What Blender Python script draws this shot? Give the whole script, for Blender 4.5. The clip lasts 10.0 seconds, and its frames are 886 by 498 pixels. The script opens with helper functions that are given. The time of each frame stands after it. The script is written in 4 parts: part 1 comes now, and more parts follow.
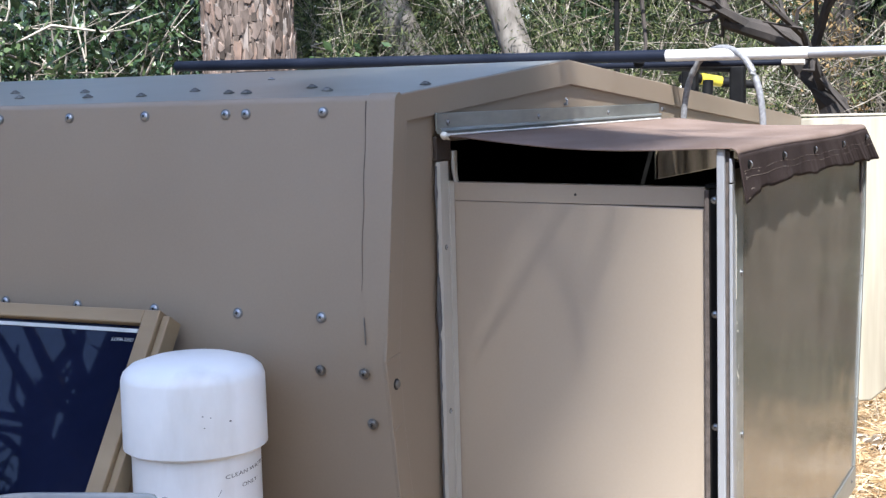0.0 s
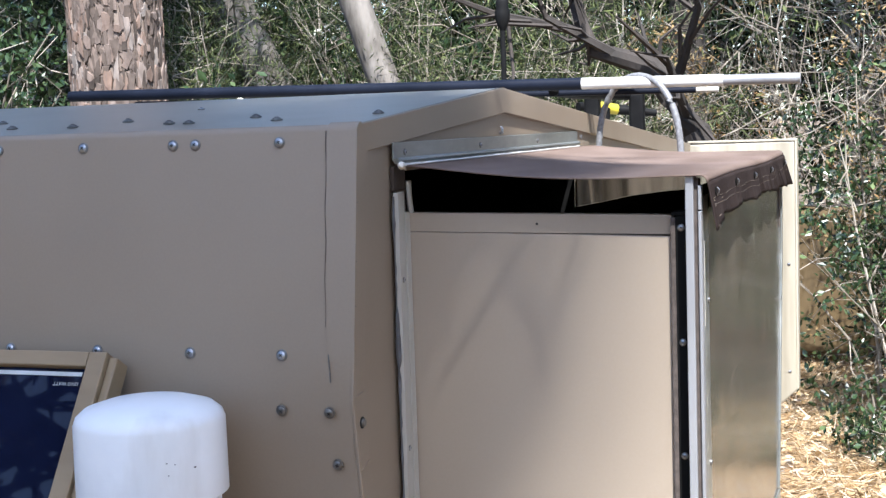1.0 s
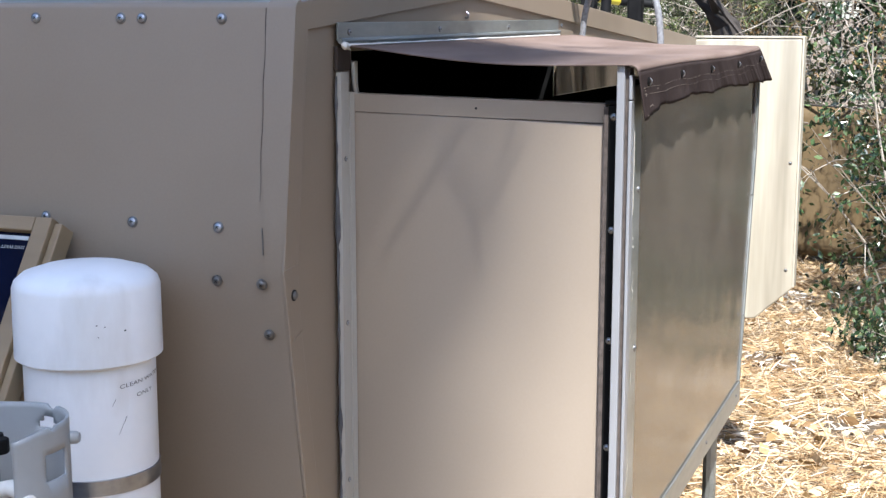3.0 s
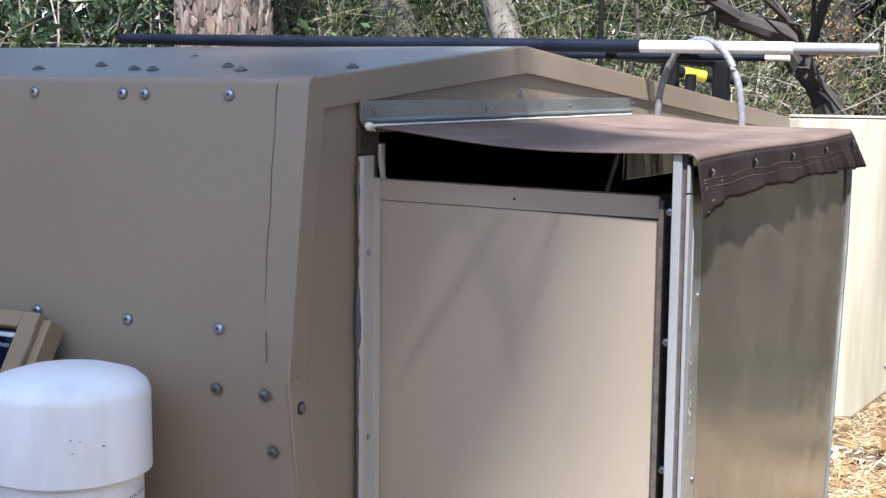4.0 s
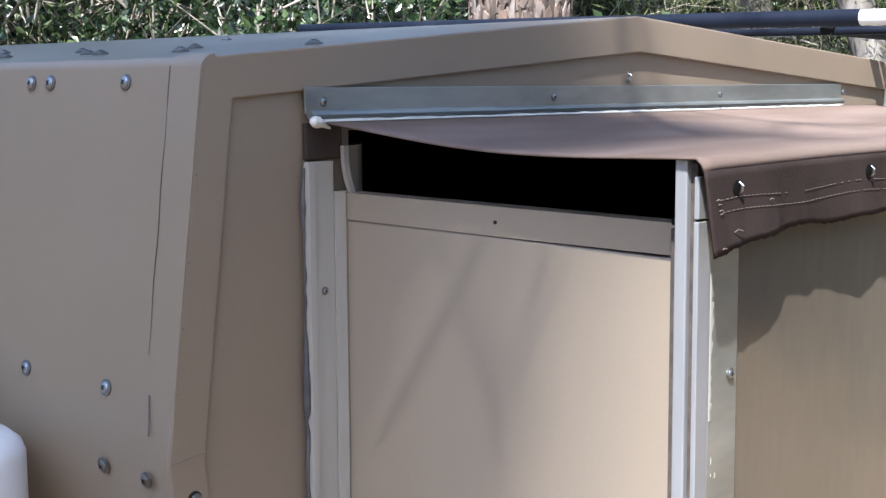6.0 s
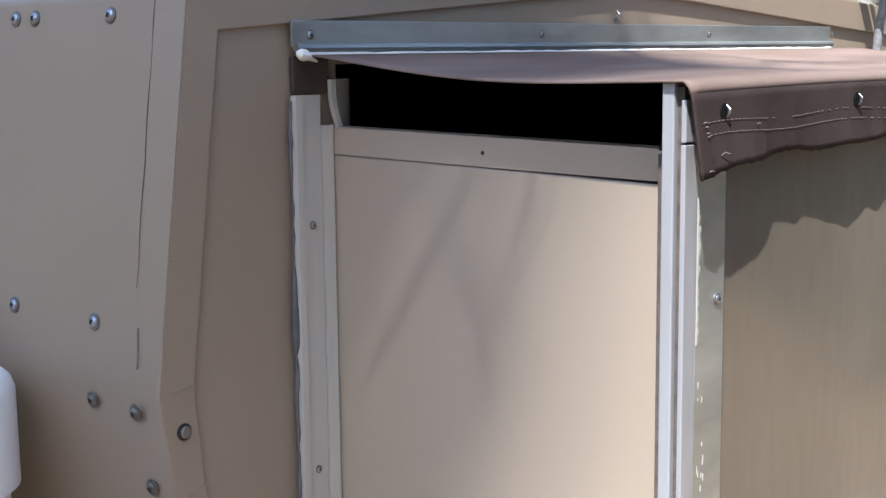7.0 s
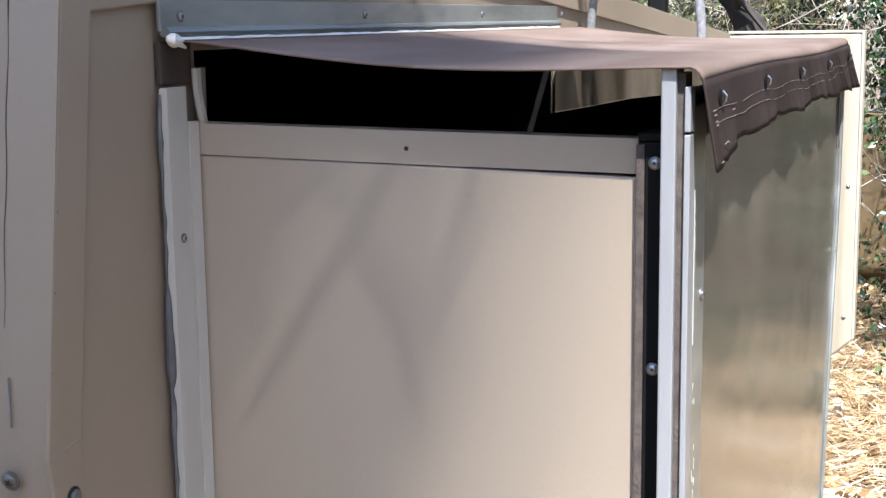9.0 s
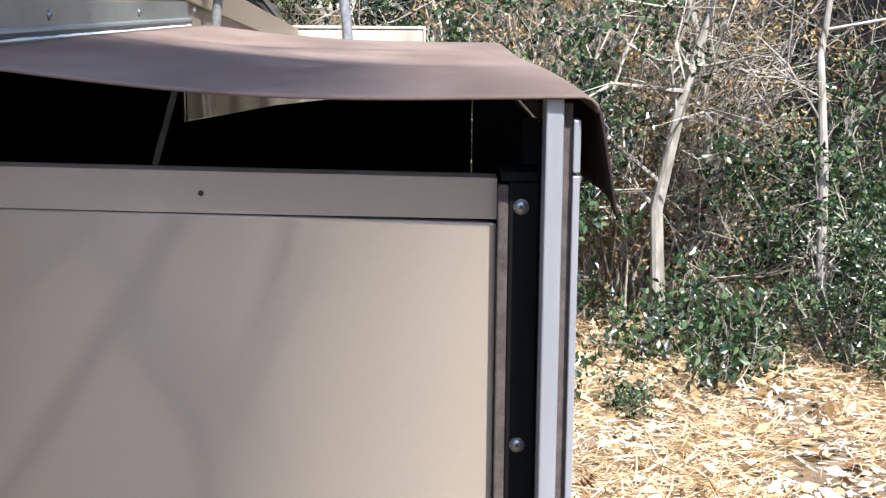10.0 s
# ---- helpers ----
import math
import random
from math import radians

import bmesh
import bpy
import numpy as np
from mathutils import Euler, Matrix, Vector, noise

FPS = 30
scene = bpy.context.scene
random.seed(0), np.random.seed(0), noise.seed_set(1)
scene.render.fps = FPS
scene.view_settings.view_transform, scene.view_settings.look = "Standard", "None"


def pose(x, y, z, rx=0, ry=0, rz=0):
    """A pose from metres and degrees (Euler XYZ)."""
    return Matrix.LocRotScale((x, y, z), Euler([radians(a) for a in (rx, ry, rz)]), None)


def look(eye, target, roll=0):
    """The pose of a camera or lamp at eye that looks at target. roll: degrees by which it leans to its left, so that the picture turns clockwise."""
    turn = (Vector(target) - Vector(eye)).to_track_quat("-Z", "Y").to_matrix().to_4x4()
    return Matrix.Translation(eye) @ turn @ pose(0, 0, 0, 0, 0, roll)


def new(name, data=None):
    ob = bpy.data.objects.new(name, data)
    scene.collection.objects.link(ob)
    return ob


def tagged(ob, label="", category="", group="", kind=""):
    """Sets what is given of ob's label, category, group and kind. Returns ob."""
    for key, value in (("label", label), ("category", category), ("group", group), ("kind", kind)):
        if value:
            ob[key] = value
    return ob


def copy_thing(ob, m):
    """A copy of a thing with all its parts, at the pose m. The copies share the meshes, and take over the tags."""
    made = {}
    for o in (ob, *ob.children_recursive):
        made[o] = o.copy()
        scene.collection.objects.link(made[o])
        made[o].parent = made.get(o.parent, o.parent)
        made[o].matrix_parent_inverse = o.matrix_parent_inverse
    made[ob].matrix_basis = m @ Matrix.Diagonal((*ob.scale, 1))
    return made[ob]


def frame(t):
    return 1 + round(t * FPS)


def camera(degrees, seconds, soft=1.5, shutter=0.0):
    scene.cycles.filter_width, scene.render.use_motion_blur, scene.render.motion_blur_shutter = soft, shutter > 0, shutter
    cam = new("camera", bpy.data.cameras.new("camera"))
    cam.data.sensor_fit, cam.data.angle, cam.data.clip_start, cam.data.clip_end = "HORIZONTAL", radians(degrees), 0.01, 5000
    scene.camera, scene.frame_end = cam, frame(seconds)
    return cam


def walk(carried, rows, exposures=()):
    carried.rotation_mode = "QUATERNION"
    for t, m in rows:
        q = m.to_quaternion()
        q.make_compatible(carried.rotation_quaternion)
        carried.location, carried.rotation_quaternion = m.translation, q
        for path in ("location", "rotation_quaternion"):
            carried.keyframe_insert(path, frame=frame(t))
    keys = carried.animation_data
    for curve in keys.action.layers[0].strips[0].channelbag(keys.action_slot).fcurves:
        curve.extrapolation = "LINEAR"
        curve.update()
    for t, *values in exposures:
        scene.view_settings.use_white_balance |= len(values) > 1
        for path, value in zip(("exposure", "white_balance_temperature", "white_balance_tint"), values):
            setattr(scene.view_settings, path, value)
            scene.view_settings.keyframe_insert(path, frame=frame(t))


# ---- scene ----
cam = camera(36.0, 10.0, soft=1.4)
PATH = [
    (0, (-1.28, -0.661, 1.282), (0.512, 0.201, 1.066), -1.5),
    (0.5, (-1.283, -0.577, 1.291), (0.6, 0.069, 1.097), -2.5),
    (1, (-1.293, -0.532, 1.285), (0.588, 0.122, 1.105), -1.9),
    (1.5, (-1.303, -0.52, 1.286), (0.593, 0.094, 1.114), -1.3),
    (2, (-1.298, -0.52, 1.264), (0.581, 0.131, 1.049), -0.5),
    (2.5, (-1.292, -0.575, 1.277), (0.572, 0.096, 0.999), 0.5),
    (2.7, (-1.287, -0.612, 1.278), (0.569, 0.056, 0.948), 0.3),
    (3.8, (-1.175, -0.686, 1.279), (0.622, 0.153, 1.024), 0.5),
    (4, (-1.086, -0.648, 1.284), (0.707, 0.205, 1.046), 0.6),
    (4.5, (-0.901, -0.604, 1.292), (0.862, 0.32, 1.098), -0.7),
    (5, (-0.734, -0.664, 1.288), (0.863, 0.528, 1.114), 1.6),
    (5.5, (-0.612, -0.73, 1.279), (0.866, 0.598, 1.055), 1.3),
    (5.7, (-0.59, -0.739, 1.276), (0.88, 0.599, 1.054), 0.2),
    (6.8, (-0.58, -0.747, 1.248), (0.892, 0.578, 0.968), -0.4),
    (7, (-0.584, -0.747, 1.246), (0.89, 0.573, 0.957), -0.6),
    (7.5, (-0.585, -0.751, 1.237), (0.896, 0.554, 0.914), -0.7),
    (8, (-0.578, -0.716, 1.222), (0.94, 0.536, 0.866), 0.5),
    (8.5, (-0.615, -0.596, 1.251), (1.083, 0.405, 0.91), -2.3),
    (9, (-0.642, -0.473, 1.253), (1.193, 0.25, 0.923), -0.8),
    (9.5, (-0.582, -0.382, 1.242), (1.351, 0.066, 0.991), -1.4),
    (9.6, (-0.573, -0.349, 1.261), (1.379, -0.018, 0.977), -1.7),
    (10, (-0.534, -0.258, 1.268), (1.434, -0.278, 0.915), 0.5),
]
walk(cam, [(t, look(eye, target, roll)) for t, eye, target, roll in PATH], exposures=[(0, 1.56, 5950, 10), (4.0, 1.48, 5950, 10), (4.7, 1.68, 5950, 10), (8.6, 1.70, 5950, 10), (9.5, 1.72, 5950, 10), (10, 1.60, 5950, 10)])

# ---- light ----
SUN = Vector((-0.50, -0.245, 0.83)).normalized()
world = bpy.data.worlds.new("world")
scene.world = world
world.use_nodes = True
wn = world.node_tree.nodes
sky = wn.new("ShaderNodeTexSky")
sky.sky_type, sky.sun_disc = "NISHITA", False
sky.sun_elevation, sky.sun_rotation = math.asin(SUN.z), math.atan2(SUN.x, SUN.y)
world.node_tree.links.new(sky.outputs[0], wn["Background"].inputs[0])
wn["Background"].inputs[1].default_value = 0.15
sun = new("sun", bpy.data.lights.new("sun", "SUN"))
sun.data.energy, sun.data.angle, sun.data.color = 5.0, radians(0.53), (1.0, 0.95, 0.87)
sun.matrix_world = look(SUN * 20, (0, 0, 0))


# ---- materials ----
def material(name, rough=0.5, metal=0.0):
    m = bpy.data.materials.new(name)
    m.use_nodes = True
    nt = m.node_tree
    b = nt.nodes["Principled BSDF"]
    b.inputs["Roughness"].default_value, b.inputs["Metallic"].default_value = rough, metal
    return m, nt, b


def noise_tex(nt, scale, detail=4.0, stretch=(1, 1, 1), distortion=0.0):
    co = nt.nodes.new("ShaderNodeTexCoord")
    mp = nt.nodes.new("ShaderNodeMapping")
    mp.inputs["Scale"].default_value = stretch
    n = nt.nodes.new("ShaderNodeTexNoise")
    n.inputs["Scale"].default_value, n.inputs["Detail"].default_value = scale, detail
    n.inputs["Distortion"].default_value = distortion
    nt.links.new(co.outputs["Object"], mp.inputs[0])
    nt.links.new(mp.outputs[0], n.inputs["Vector"])
    return n.outputs["Fac"]


def ramp(nt, fac, stops):
    r = nt.nodes.new("ShaderNodeValToRGB")
    e = r.color_ramp.elements
    while len(e) < len(stops):
        e.new(0.5)
    for k, (p, c) in zip(e, stops):
        k.position, k.color = p, (*c, 1)
    nt.links.new(fac, r.inputs[0])
    return r.outputs[0]


def mix(nt, fac, a, b, mode="MIX"):
    m = nt.nodes.new("ShaderNodeMix")
    m.data_type, m.blend_type = "RGBA", mode
    for sock, val in ((m.inputs[0], fac), (m.inputs[6], a), (m.inputs[7], b)):
        if isinstance(val, (int, float)):
            sock.default_value = val
        elif isinstance(val, tuple):
            sock.default_value = (*val, 1)
        else:
            nt.links.new(val, sock)
    return m.outputs[2]


def bump(nt, b, height, strength=0.2, distance=0.002):
    n = nt.nodes.new("ShaderNodeBump")
    n.inputs["Strength"].default_value, n.inputs["Distance"].default_value = strength, distance
    nt.links.new(height, n.inputs["Height"])
    nt.links.new(n.outputs[0], b.inputs["Normal"])


def dented(m, scale=4.0, distance=0.004):
    """Adds a broad unevenness, as of thin sheet metal, below the fine relief."""
    nt = m.node_tree
    fine = next(n for n in nt.nodes if n.type == "BUMP")
    n = nt.nodes.new("ShaderNodeBump")
    n.inputs["Strength"].default_value, n.inputs["Distance"].default_value = 0.5, distance
    nt.links.new(noise_tex(nt, scale, 2), n.inputs["Height"])
    nt.links.new(n.outputs[0], fine.inputs["Normal"])
    return m


def surface(name, lo, hi, scale, rough=0.5, metal=0.0, stretch=(1, 1, 1), fine=60.0, relief=0.15, spread=(0.35, 0.65), depth=0.002, stain=None):
    """Two scales of variation between two colours, roughness that follows it, and a fine relief."""
    m, nt, b = material(name, rough, metal)
    big, small = noise_tex(nt, scale, 4, stretch), noise_tex(nt, fine, 3, stretch)
    c = ramp(nt, big, [(spread[0], lo), (spread[1], hi)])
    c = mix(nt, 0.25, c, ramp(nt, small, [(0.3, lo), (0.7, hi)]))
    if stain:
        c = mix(nt, ramp(nt, noise_tex(nt, scale * 2.3, 6, (1, 1, 0.25)), [(0.58, (0, 0, 0)), (0.75, (0.6, 0.6, 0.6))]), c, stain)
    nt.links.new(c, b.inputs["Base Color"])
    r = nt.nodes.new("ShaderNodeMapRange")
    r.inputs["To Min"].default_value, r.inputs["To Max"].default_value = rough * 0.8, min(1, rough * 1.25)
    nt.links.new(big, r.inputs[0])
    nt.links.new(r.outputs[0], b.inputs["Roughness"])
    bump(nt, b, small, relief, depth)
    return m


def varied(name, stops, rough=0.6, spec=0.5, through_light=0.0, island=True, grain=0.0):
    """One colour per leaf, needle or piece."""
    m, nt, b = material(name, rough)
    if island:
        g = nt.nodes.new("ShaderNodeNewGeometry").outputs["Random Per Island"]
    else:
        g = nt.nodes.new("ShaderNodeObjectInfo").outputs["Random"]
    c = ramp(nt, g, stops)
    if grain:
        c = mix(nt, 0.8, c, ramp(nt, noise_tex(nt, grain, 6, (1, 1, 0.5)), [(0.3, (0.35, 0.32, 0.3)), (0.5, (1, 1, 1)), (0.72, (1.5, 1.45, 1.4))]), "MULTIPLY")
        bump(nt, b, noise_tex(nt, grain * 2, 4, (1, 1, 0.5)), 0.7, 0.008)
    nt.links.new(c, b.inputs["Base Color"])
    b.inputs["Specular IOR Level"].default_value = spec
    if through_light:
        tr = nt.nodes.new("ShaderNodeBsdfTranslucent")
        nt.links.new(c, tr.inputs[0])
        ms = nt.nodes.new("ShaderNodeMixShader")
        ms.inputs[0].default_value = through_light
        nt.links.new(b.outputs[0], ms.inputs[1])
        nt.links.new(tr.outputs[0], ms.inputs[2])
        nt.links.new(ms.outputs[0], nt.nodes["Material Output"].inputs[0])
    return m


TAN = surface("tan_paint", (0.235, 0.185, 0.135), (0.27, 0.215, 0.16), 2.5, 0.42, fine=350, relief=0.05, depth=0.0004)
# Same tan as the body, lightened to stand for the door's extra light.
TAN_LIT = surface("tan_paint_lit", (0.295, 0.243, 0.190), (0.33, 0.274, 0.215), 2.0, 0.36, fine=300, relief=0.04, depth=0.0004)
# Gloss tan about half as bright as the body paint, with upright streaks.
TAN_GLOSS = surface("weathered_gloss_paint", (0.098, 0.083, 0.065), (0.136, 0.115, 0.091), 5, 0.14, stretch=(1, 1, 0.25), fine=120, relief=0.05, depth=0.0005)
# Upright streaks put both grime and soft tree shadows into the colour.
TAN_PALE = surface("pale_tan_shadow_streaks", (0.24, 0.215, 0.165), (0.46, 0.42, 0.335), 13, 0.45, stretch=(1, 1, 0.07), fine=60, relief=0.06, spread=(0.36, 0.56))
ROOF = surface("roof_paint", (0.19, 0.18, 0.16), (0.25, 0.24, 0.215), 5, 0.33, fine=200, relief=0.06, depth=0.0006)
ROOF.node_tree.nodes["Principled BSDF"].inputs["Specular IOR Level"].default_value = 0.28
for sheet in (TAN, ROOF, TAN_GLOSS):
    dented(sheet, 4.0, 0.010)
ALU = surface("dull_aluminium", (0.27, 0.275, 0.29), (0.38, 0.385, 0.40), 9, 0.42, 0.4, (1, 1, 0.15), 150, 0.08)
ALU_OLD = surface("oxidised_aluminium", (0.24, 0.255, 0.245), (0.42, 0.435, 0.415), 14, 0.38, 0.7, (0.3, 1, 1), 120, 0.12)
GASKET = surface("matt_black_rubber", (0.003, 0.003, 0.003), (0.006, 0.006, 0.006), 20, 0.7)
GASKET.node_tree.nodes["Principled BSDF"].inputs["Specular IOR Level"].default_value = 0.15
JAMB = surface("jamb_aluminium", (0.36, 0.345, 0.30), (0.45, 0.43, 0.385), 8, 0.5, 0.0, (1, 1, 0.15), 150, 0.06)
STEEL = surface("stainless_screw", (0.3, 0.315, 0.35), (0.42, 0.435, 0.46), 60, 0.34, 1.0)
SCREW_DULL = surface("weathered_screw", (0.13, 0.125, 0.12), (0.24, 0.235, 0.225), 80, 0.42, 0.8)
# Near-black stands for the shade in slots and holes that are not sunk.
SOCKET = surface("recess_shade", (0.01, 0.01, 0.01), (0.02, 0.02, 0.02), 50, 0.7)
# Near-black that puts deep interior shade into the colour.
BLACK = surface("shade_black", (0.003, 0.003, 0.003), (0.006, 0.006, 0.006), 30, 0.75)
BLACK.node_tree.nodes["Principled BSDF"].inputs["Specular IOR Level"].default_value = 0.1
RUBBER = surface("black_plastic", (0.006, 0.006, 0.0065), (0.012, 0.012, 0.0125), 20, 0.6)
RUBBER.node_tree.nodes["Principled BSDF"].inputs["Specular IOR Level"].default_value = 0.1
FOAM = surface("brown_foam_seal", (0.045, 0.035, 0.03), (0.10, 0.08, 0.07), 90, 0.9, fine=400, relief=0.6, depth=0.001)
BROWN = surface("dark_brown_wood", (0.028, 0.0195, 0.014), (0.055, 0.039, 0.029), 20, 0.8, stretch=(1, 1, 0.3), fine=200, relief=0.2)
CAULK = surface("grey_caulk", (0.055, 0.055, 0.06), (0.13, 0.13, 0.14), 40, 0.75, fine=120, relief=0.4)
SEALANT = surface("white_sealant", (0.66, 0.65, 0.6), (0.8, 0.79, 0.75), 40, 0.4, fine=140, relief=0.3)
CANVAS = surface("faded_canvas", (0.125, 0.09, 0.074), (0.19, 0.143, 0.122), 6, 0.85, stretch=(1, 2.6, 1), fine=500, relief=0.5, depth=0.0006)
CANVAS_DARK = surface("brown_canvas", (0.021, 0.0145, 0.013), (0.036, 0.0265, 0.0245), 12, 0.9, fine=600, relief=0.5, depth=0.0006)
for cloth in (CANVAS, CANVAS_DARK):
    cloth.node_tree.nodes["Principled BSDF"].inputs["Specular IOR Level"].default_value = 0.08
THREAD = surface("pale_thread", (0.09, 0.07, 0.055), (0.16, 0.13, 0.105), 80, 0.8)
PVC = surface("white_pvc", (0.76, 0.775, 0.79), (0.85, 0.855, 0.86), 5, 0.33, fine=60, relief=0.03, stain=(0.5, 0.47, 0.42))
INK = surface("faded_ink", (0.05, 0.05, 0.05), (0.14, 0.14, 0.14), 300, 0.6)
WOODTRIM = surface("tan_painted_wood", (0.22, 0.155, 0.085), (0.31, 0.23, 0.135), 8, 0.55, stretch=(1, 0.2, 1), fine=60, relief=0.3)
CELL = surface("solar_glass", (0.004, 0.006, 0.018), (0.008, 0.011, 0.03), 6, 0.02, relief=0.0)
CELL.node_tree.nodes["Principled BSDF"].inputs["Specular IOR Level"].default_value = 0.28
CELLTRIM = surface("silver_edge", (0.55, 0.53, 0.48), (0.66, 0.64, 0.6), 30, 0.4, 0.5)
GREYSTEEL = surface("grey_enamel", (0.25, 0.265, 0.275), (0.31, 0.325, 0.335), 8, 0.35, fine=100, relief=0.05)
POLE_DARK = surface("navy_pole", (0.005, 0.007, 0.014), (0.010, 0.013, 0.024), 10, 0.45)
POLE_DARK.node_tree.nodes["Principled BSDF"].inputs["Specular IOR Level"].default_value = 0.15
POLE_WHITE = surface("white_pole", (0.62, 0.62, 0.6), (0.74, 0.73, 0.7), 10, 0.35)
HOSE = surface("braided_clear_hose", (0.13, 0.13, 0.135), (0.24, 0.24, 0.25), 200, 0.3, fine=700, relief=0.5, depth=0.0006)
YELLOW = surface("yellow_plastic", (0.50, 0.40, 0.02), (0.62, 0.52, 0.05), 30, 0.4)
# The pale stain paints sunlit spots on the ground.
SOIL = surface("forest_floor", (0.06, 0.042, 0.025), (0.19, 0.13, 0.075), 1.6, 0.95, fine=25, relief=0.8, spread=(0.3, 0.7), depth=0.02, stain=(0.33, 0.27, 0.19))
BARK_WOOD = surface("bark_groove", (0.11, 0.085, 0.07), (0.24, 0.19, 0.16), 12, 0.95, stretch=(1, 1, 0.3), fine=40, relief=0.8, depth=0.01)
BARK = varied("pine_bark_plate", [(0, (0.045, 0.036, 0.031)), (0.3, (0.10, 0.078, 0.066)), (0.55, (0.155, 0.123, 0.108)), (0.75, (0.18, 0.125, 0.10)), (1, (0.24, 0.215, 0.20))], 0.95, 0.3, grain=22.0)
BARK_PALE = surface("pale_bark", (0.07, 0.06, 0.05), (0.235, 0.215, 0.195), 13, 0.9, stretch=(1, 1, 0.3), fine=30, relief=0.6, depth=0.008)
BARK_DARK = surface("dark_bark", (0.020, 0.017, 0.015), (0.055, 0.045, 0.04), 8, 0.95, stretch=(1, 1, 0.4), fine=30, relief=0.6, depth=0.008)
STEM = surface("pale_stem_bark", (0.16, 0.14, 0.115), (0.46, 0.42, 0.365), 14, 0.9, stretch=(1, 1, 0.3), fine=60, relief=0.5, depth=0.004)
TWIG = varied("grey_twig", [(0, (0.11, 0.09, 0.07)), (0.5, (0.23, 0.20, 0.16)), (1, (0.43, 0.385, 0.33))], 0.85)
# Dark ends of both foliage ramps stand for shaded gaps, pale ends for lit leaves.
LEAF = varied("evergreen_leaf", [(0, (0.008, 0.018, 0.007)), (0.5, (0.022, 0.045, 0.017)), (0.82, (0.055, 0.092, 0.035)), (1, (0.15, 0.20, 0.09))], 0.27, 0.75, 0.2)
LEAF_FINE = varied("fine_foliage", [(0, (0.010, 0.018, 0.008)), (0.5, (0.034, 0.052, 0.020)), (1, (0.17, 0.195, 0.075))], 0.6, 0.3, 0.2)
LEAF_DRY = varied("dry_leaf", [(0, (0.16, 0.09, 0.04)), (0.5, (0.30, 0.20, 0.09)), (1, (0.42, 0.32, 0.17))], 0.8, 0.2, 0.2)
STRAW = varied("pine_straw", [(0, (0.15, 0.085, 0.04)), (0.3, (0.40, 0.27, 0.14)), (0.75, (0.60, 0.45, 0.27)), (1, (0.78, 0.70, 0.56))], 0.8, 0.25)


TARP = surface("ochre_tarp", (0.072, 0.049, 0.023), (0.125, 0.084, 0.036), 3, 0.8, stretch=(1, 1, 0.5), fine=60, relief=0.3, stain=(0.045, 0.042, 0.03))
# Pale copy of the litter colour that stands for sunlit patches.
SUNLIT_CHAFF = varied("sunlit_chaff", [(0, (0.45, 0.40, 0.33)), (0.6, (0.66, 0.61, 0.54)), (1, (0.8, 0.77, 0.71))], 0.8, 0.2)
VINYL, vt, vb = material("clear_vinyl", 0.12)
vb.inputs["Transmission Weight"].default_value, vb.inputs["IOR"].default_value = 1.0, 1.12
vt.links.new(ramp(vt, noise_tex(vt, 30, 3, (1, 1, 0.12), 0.6), [(0.30, (0.10, 0.10, 0.095)), (0.48, (0.26, 0.26, 0.25)), (0.66, (0.46, 0.46, 0.45))]), vb.inputs["Base Color"])
bump(vt, vb, noise_tex(vt, 40, 3, (1, 1, 0.4)), 0.5, 0.004)


# ---- building blocks ----
class Shape:
    """Vertices and faces gathered for one mesh."""

    def __init__(self):
        self.v, self.f = [], []

    def add(self, verts, faces):
        k = len(self.v)
        self.v += [tuple(p) for p in verts]
        self.f += [tuple(i + k for i in f) for f in faces]
        return self

    def box(self, a, b):
        (x0, y0, z0), (x1, y1, z1) = a, b
        v = [(x, y, z) for z in (z0, z1) for x, y in ((x0, y0), (x1, y0), (x1, y1), (x0, y1))]
        return self.add(v, [(3, 2, 1, 0), (4, 5, 6, 7), (0, 1, 5, 4), (1, 2, 6, 5), (2, 3, 7, 6), (3, 0, 4, 7)])

    def prism(self, poly, lo, hi, axis="y"):
        """A flat outline pushed from lo to hi along an axis; the outline is (x, z) for y, (y, z) for x, (x, y) for z."""
        put = {"y": lambda p, d: (p[0], d, p[1]), "x": lambda p, d: (d, p[0], p[1]), "z": lambda p, d: (p[0], p[1], d)}[axis]
        n = len(poly)
        v = [put(p, lo) for p in poly] + [put(p, hi) for p in poly]
        return self.add(v, [tuple(range(n)), tuple(range(2 * n - 1, n - 1, -1))] + [(i, i + n, (i + 1) % n + n, (i + 1) % n) for i in range(n)])

    def tube(self, pts, radii, seg=8, cap=True):
        pts = [Vector(p) for p in pts]
        rings = []
        for i, p in enumerate(pts):
            d = (pts[min(i + 1, len(pts) - 1)] - pts[max(i - 1, 0)]).normalized()
            u = d.cross(Vector((0, 0, 1)) if abs(d.z) < 0.9 else Vector((1, 0, 0))).normalized()
            w = d.cross(u)
            r = radii[i] if isinstance(radii, (list, tuple)) else radii
            rings.append([p + (u * math.cos(a) + w * math.sin(a)) * r for a in (2 * math.pi * k / seg for k in range(seg))])
        f = [(i * seg + k, i * seg + (k + 1) % seg, (i + 1) * seg + (k + 1) % seg, (i + 1) * seg + k) for i in range(len(pts) - 1) for k in range(seg)]
        if cap:
            f += [tuple(range(seg - 1, -1, -1)), tuple((len(pts) - 1) * seg + k for k in range(seg))]
        return self.add([q for r in rings for q in r], f)

    def lathe(self, profile, centre, seg=48, axis="z"):
        cx, cy, cz = centre
        v = []
        for r, h in profile:
            for k in range(seg):
                a = 2 * math.pi * k / seg
                c, s = r * math.cos(a), r * math.sin(a)
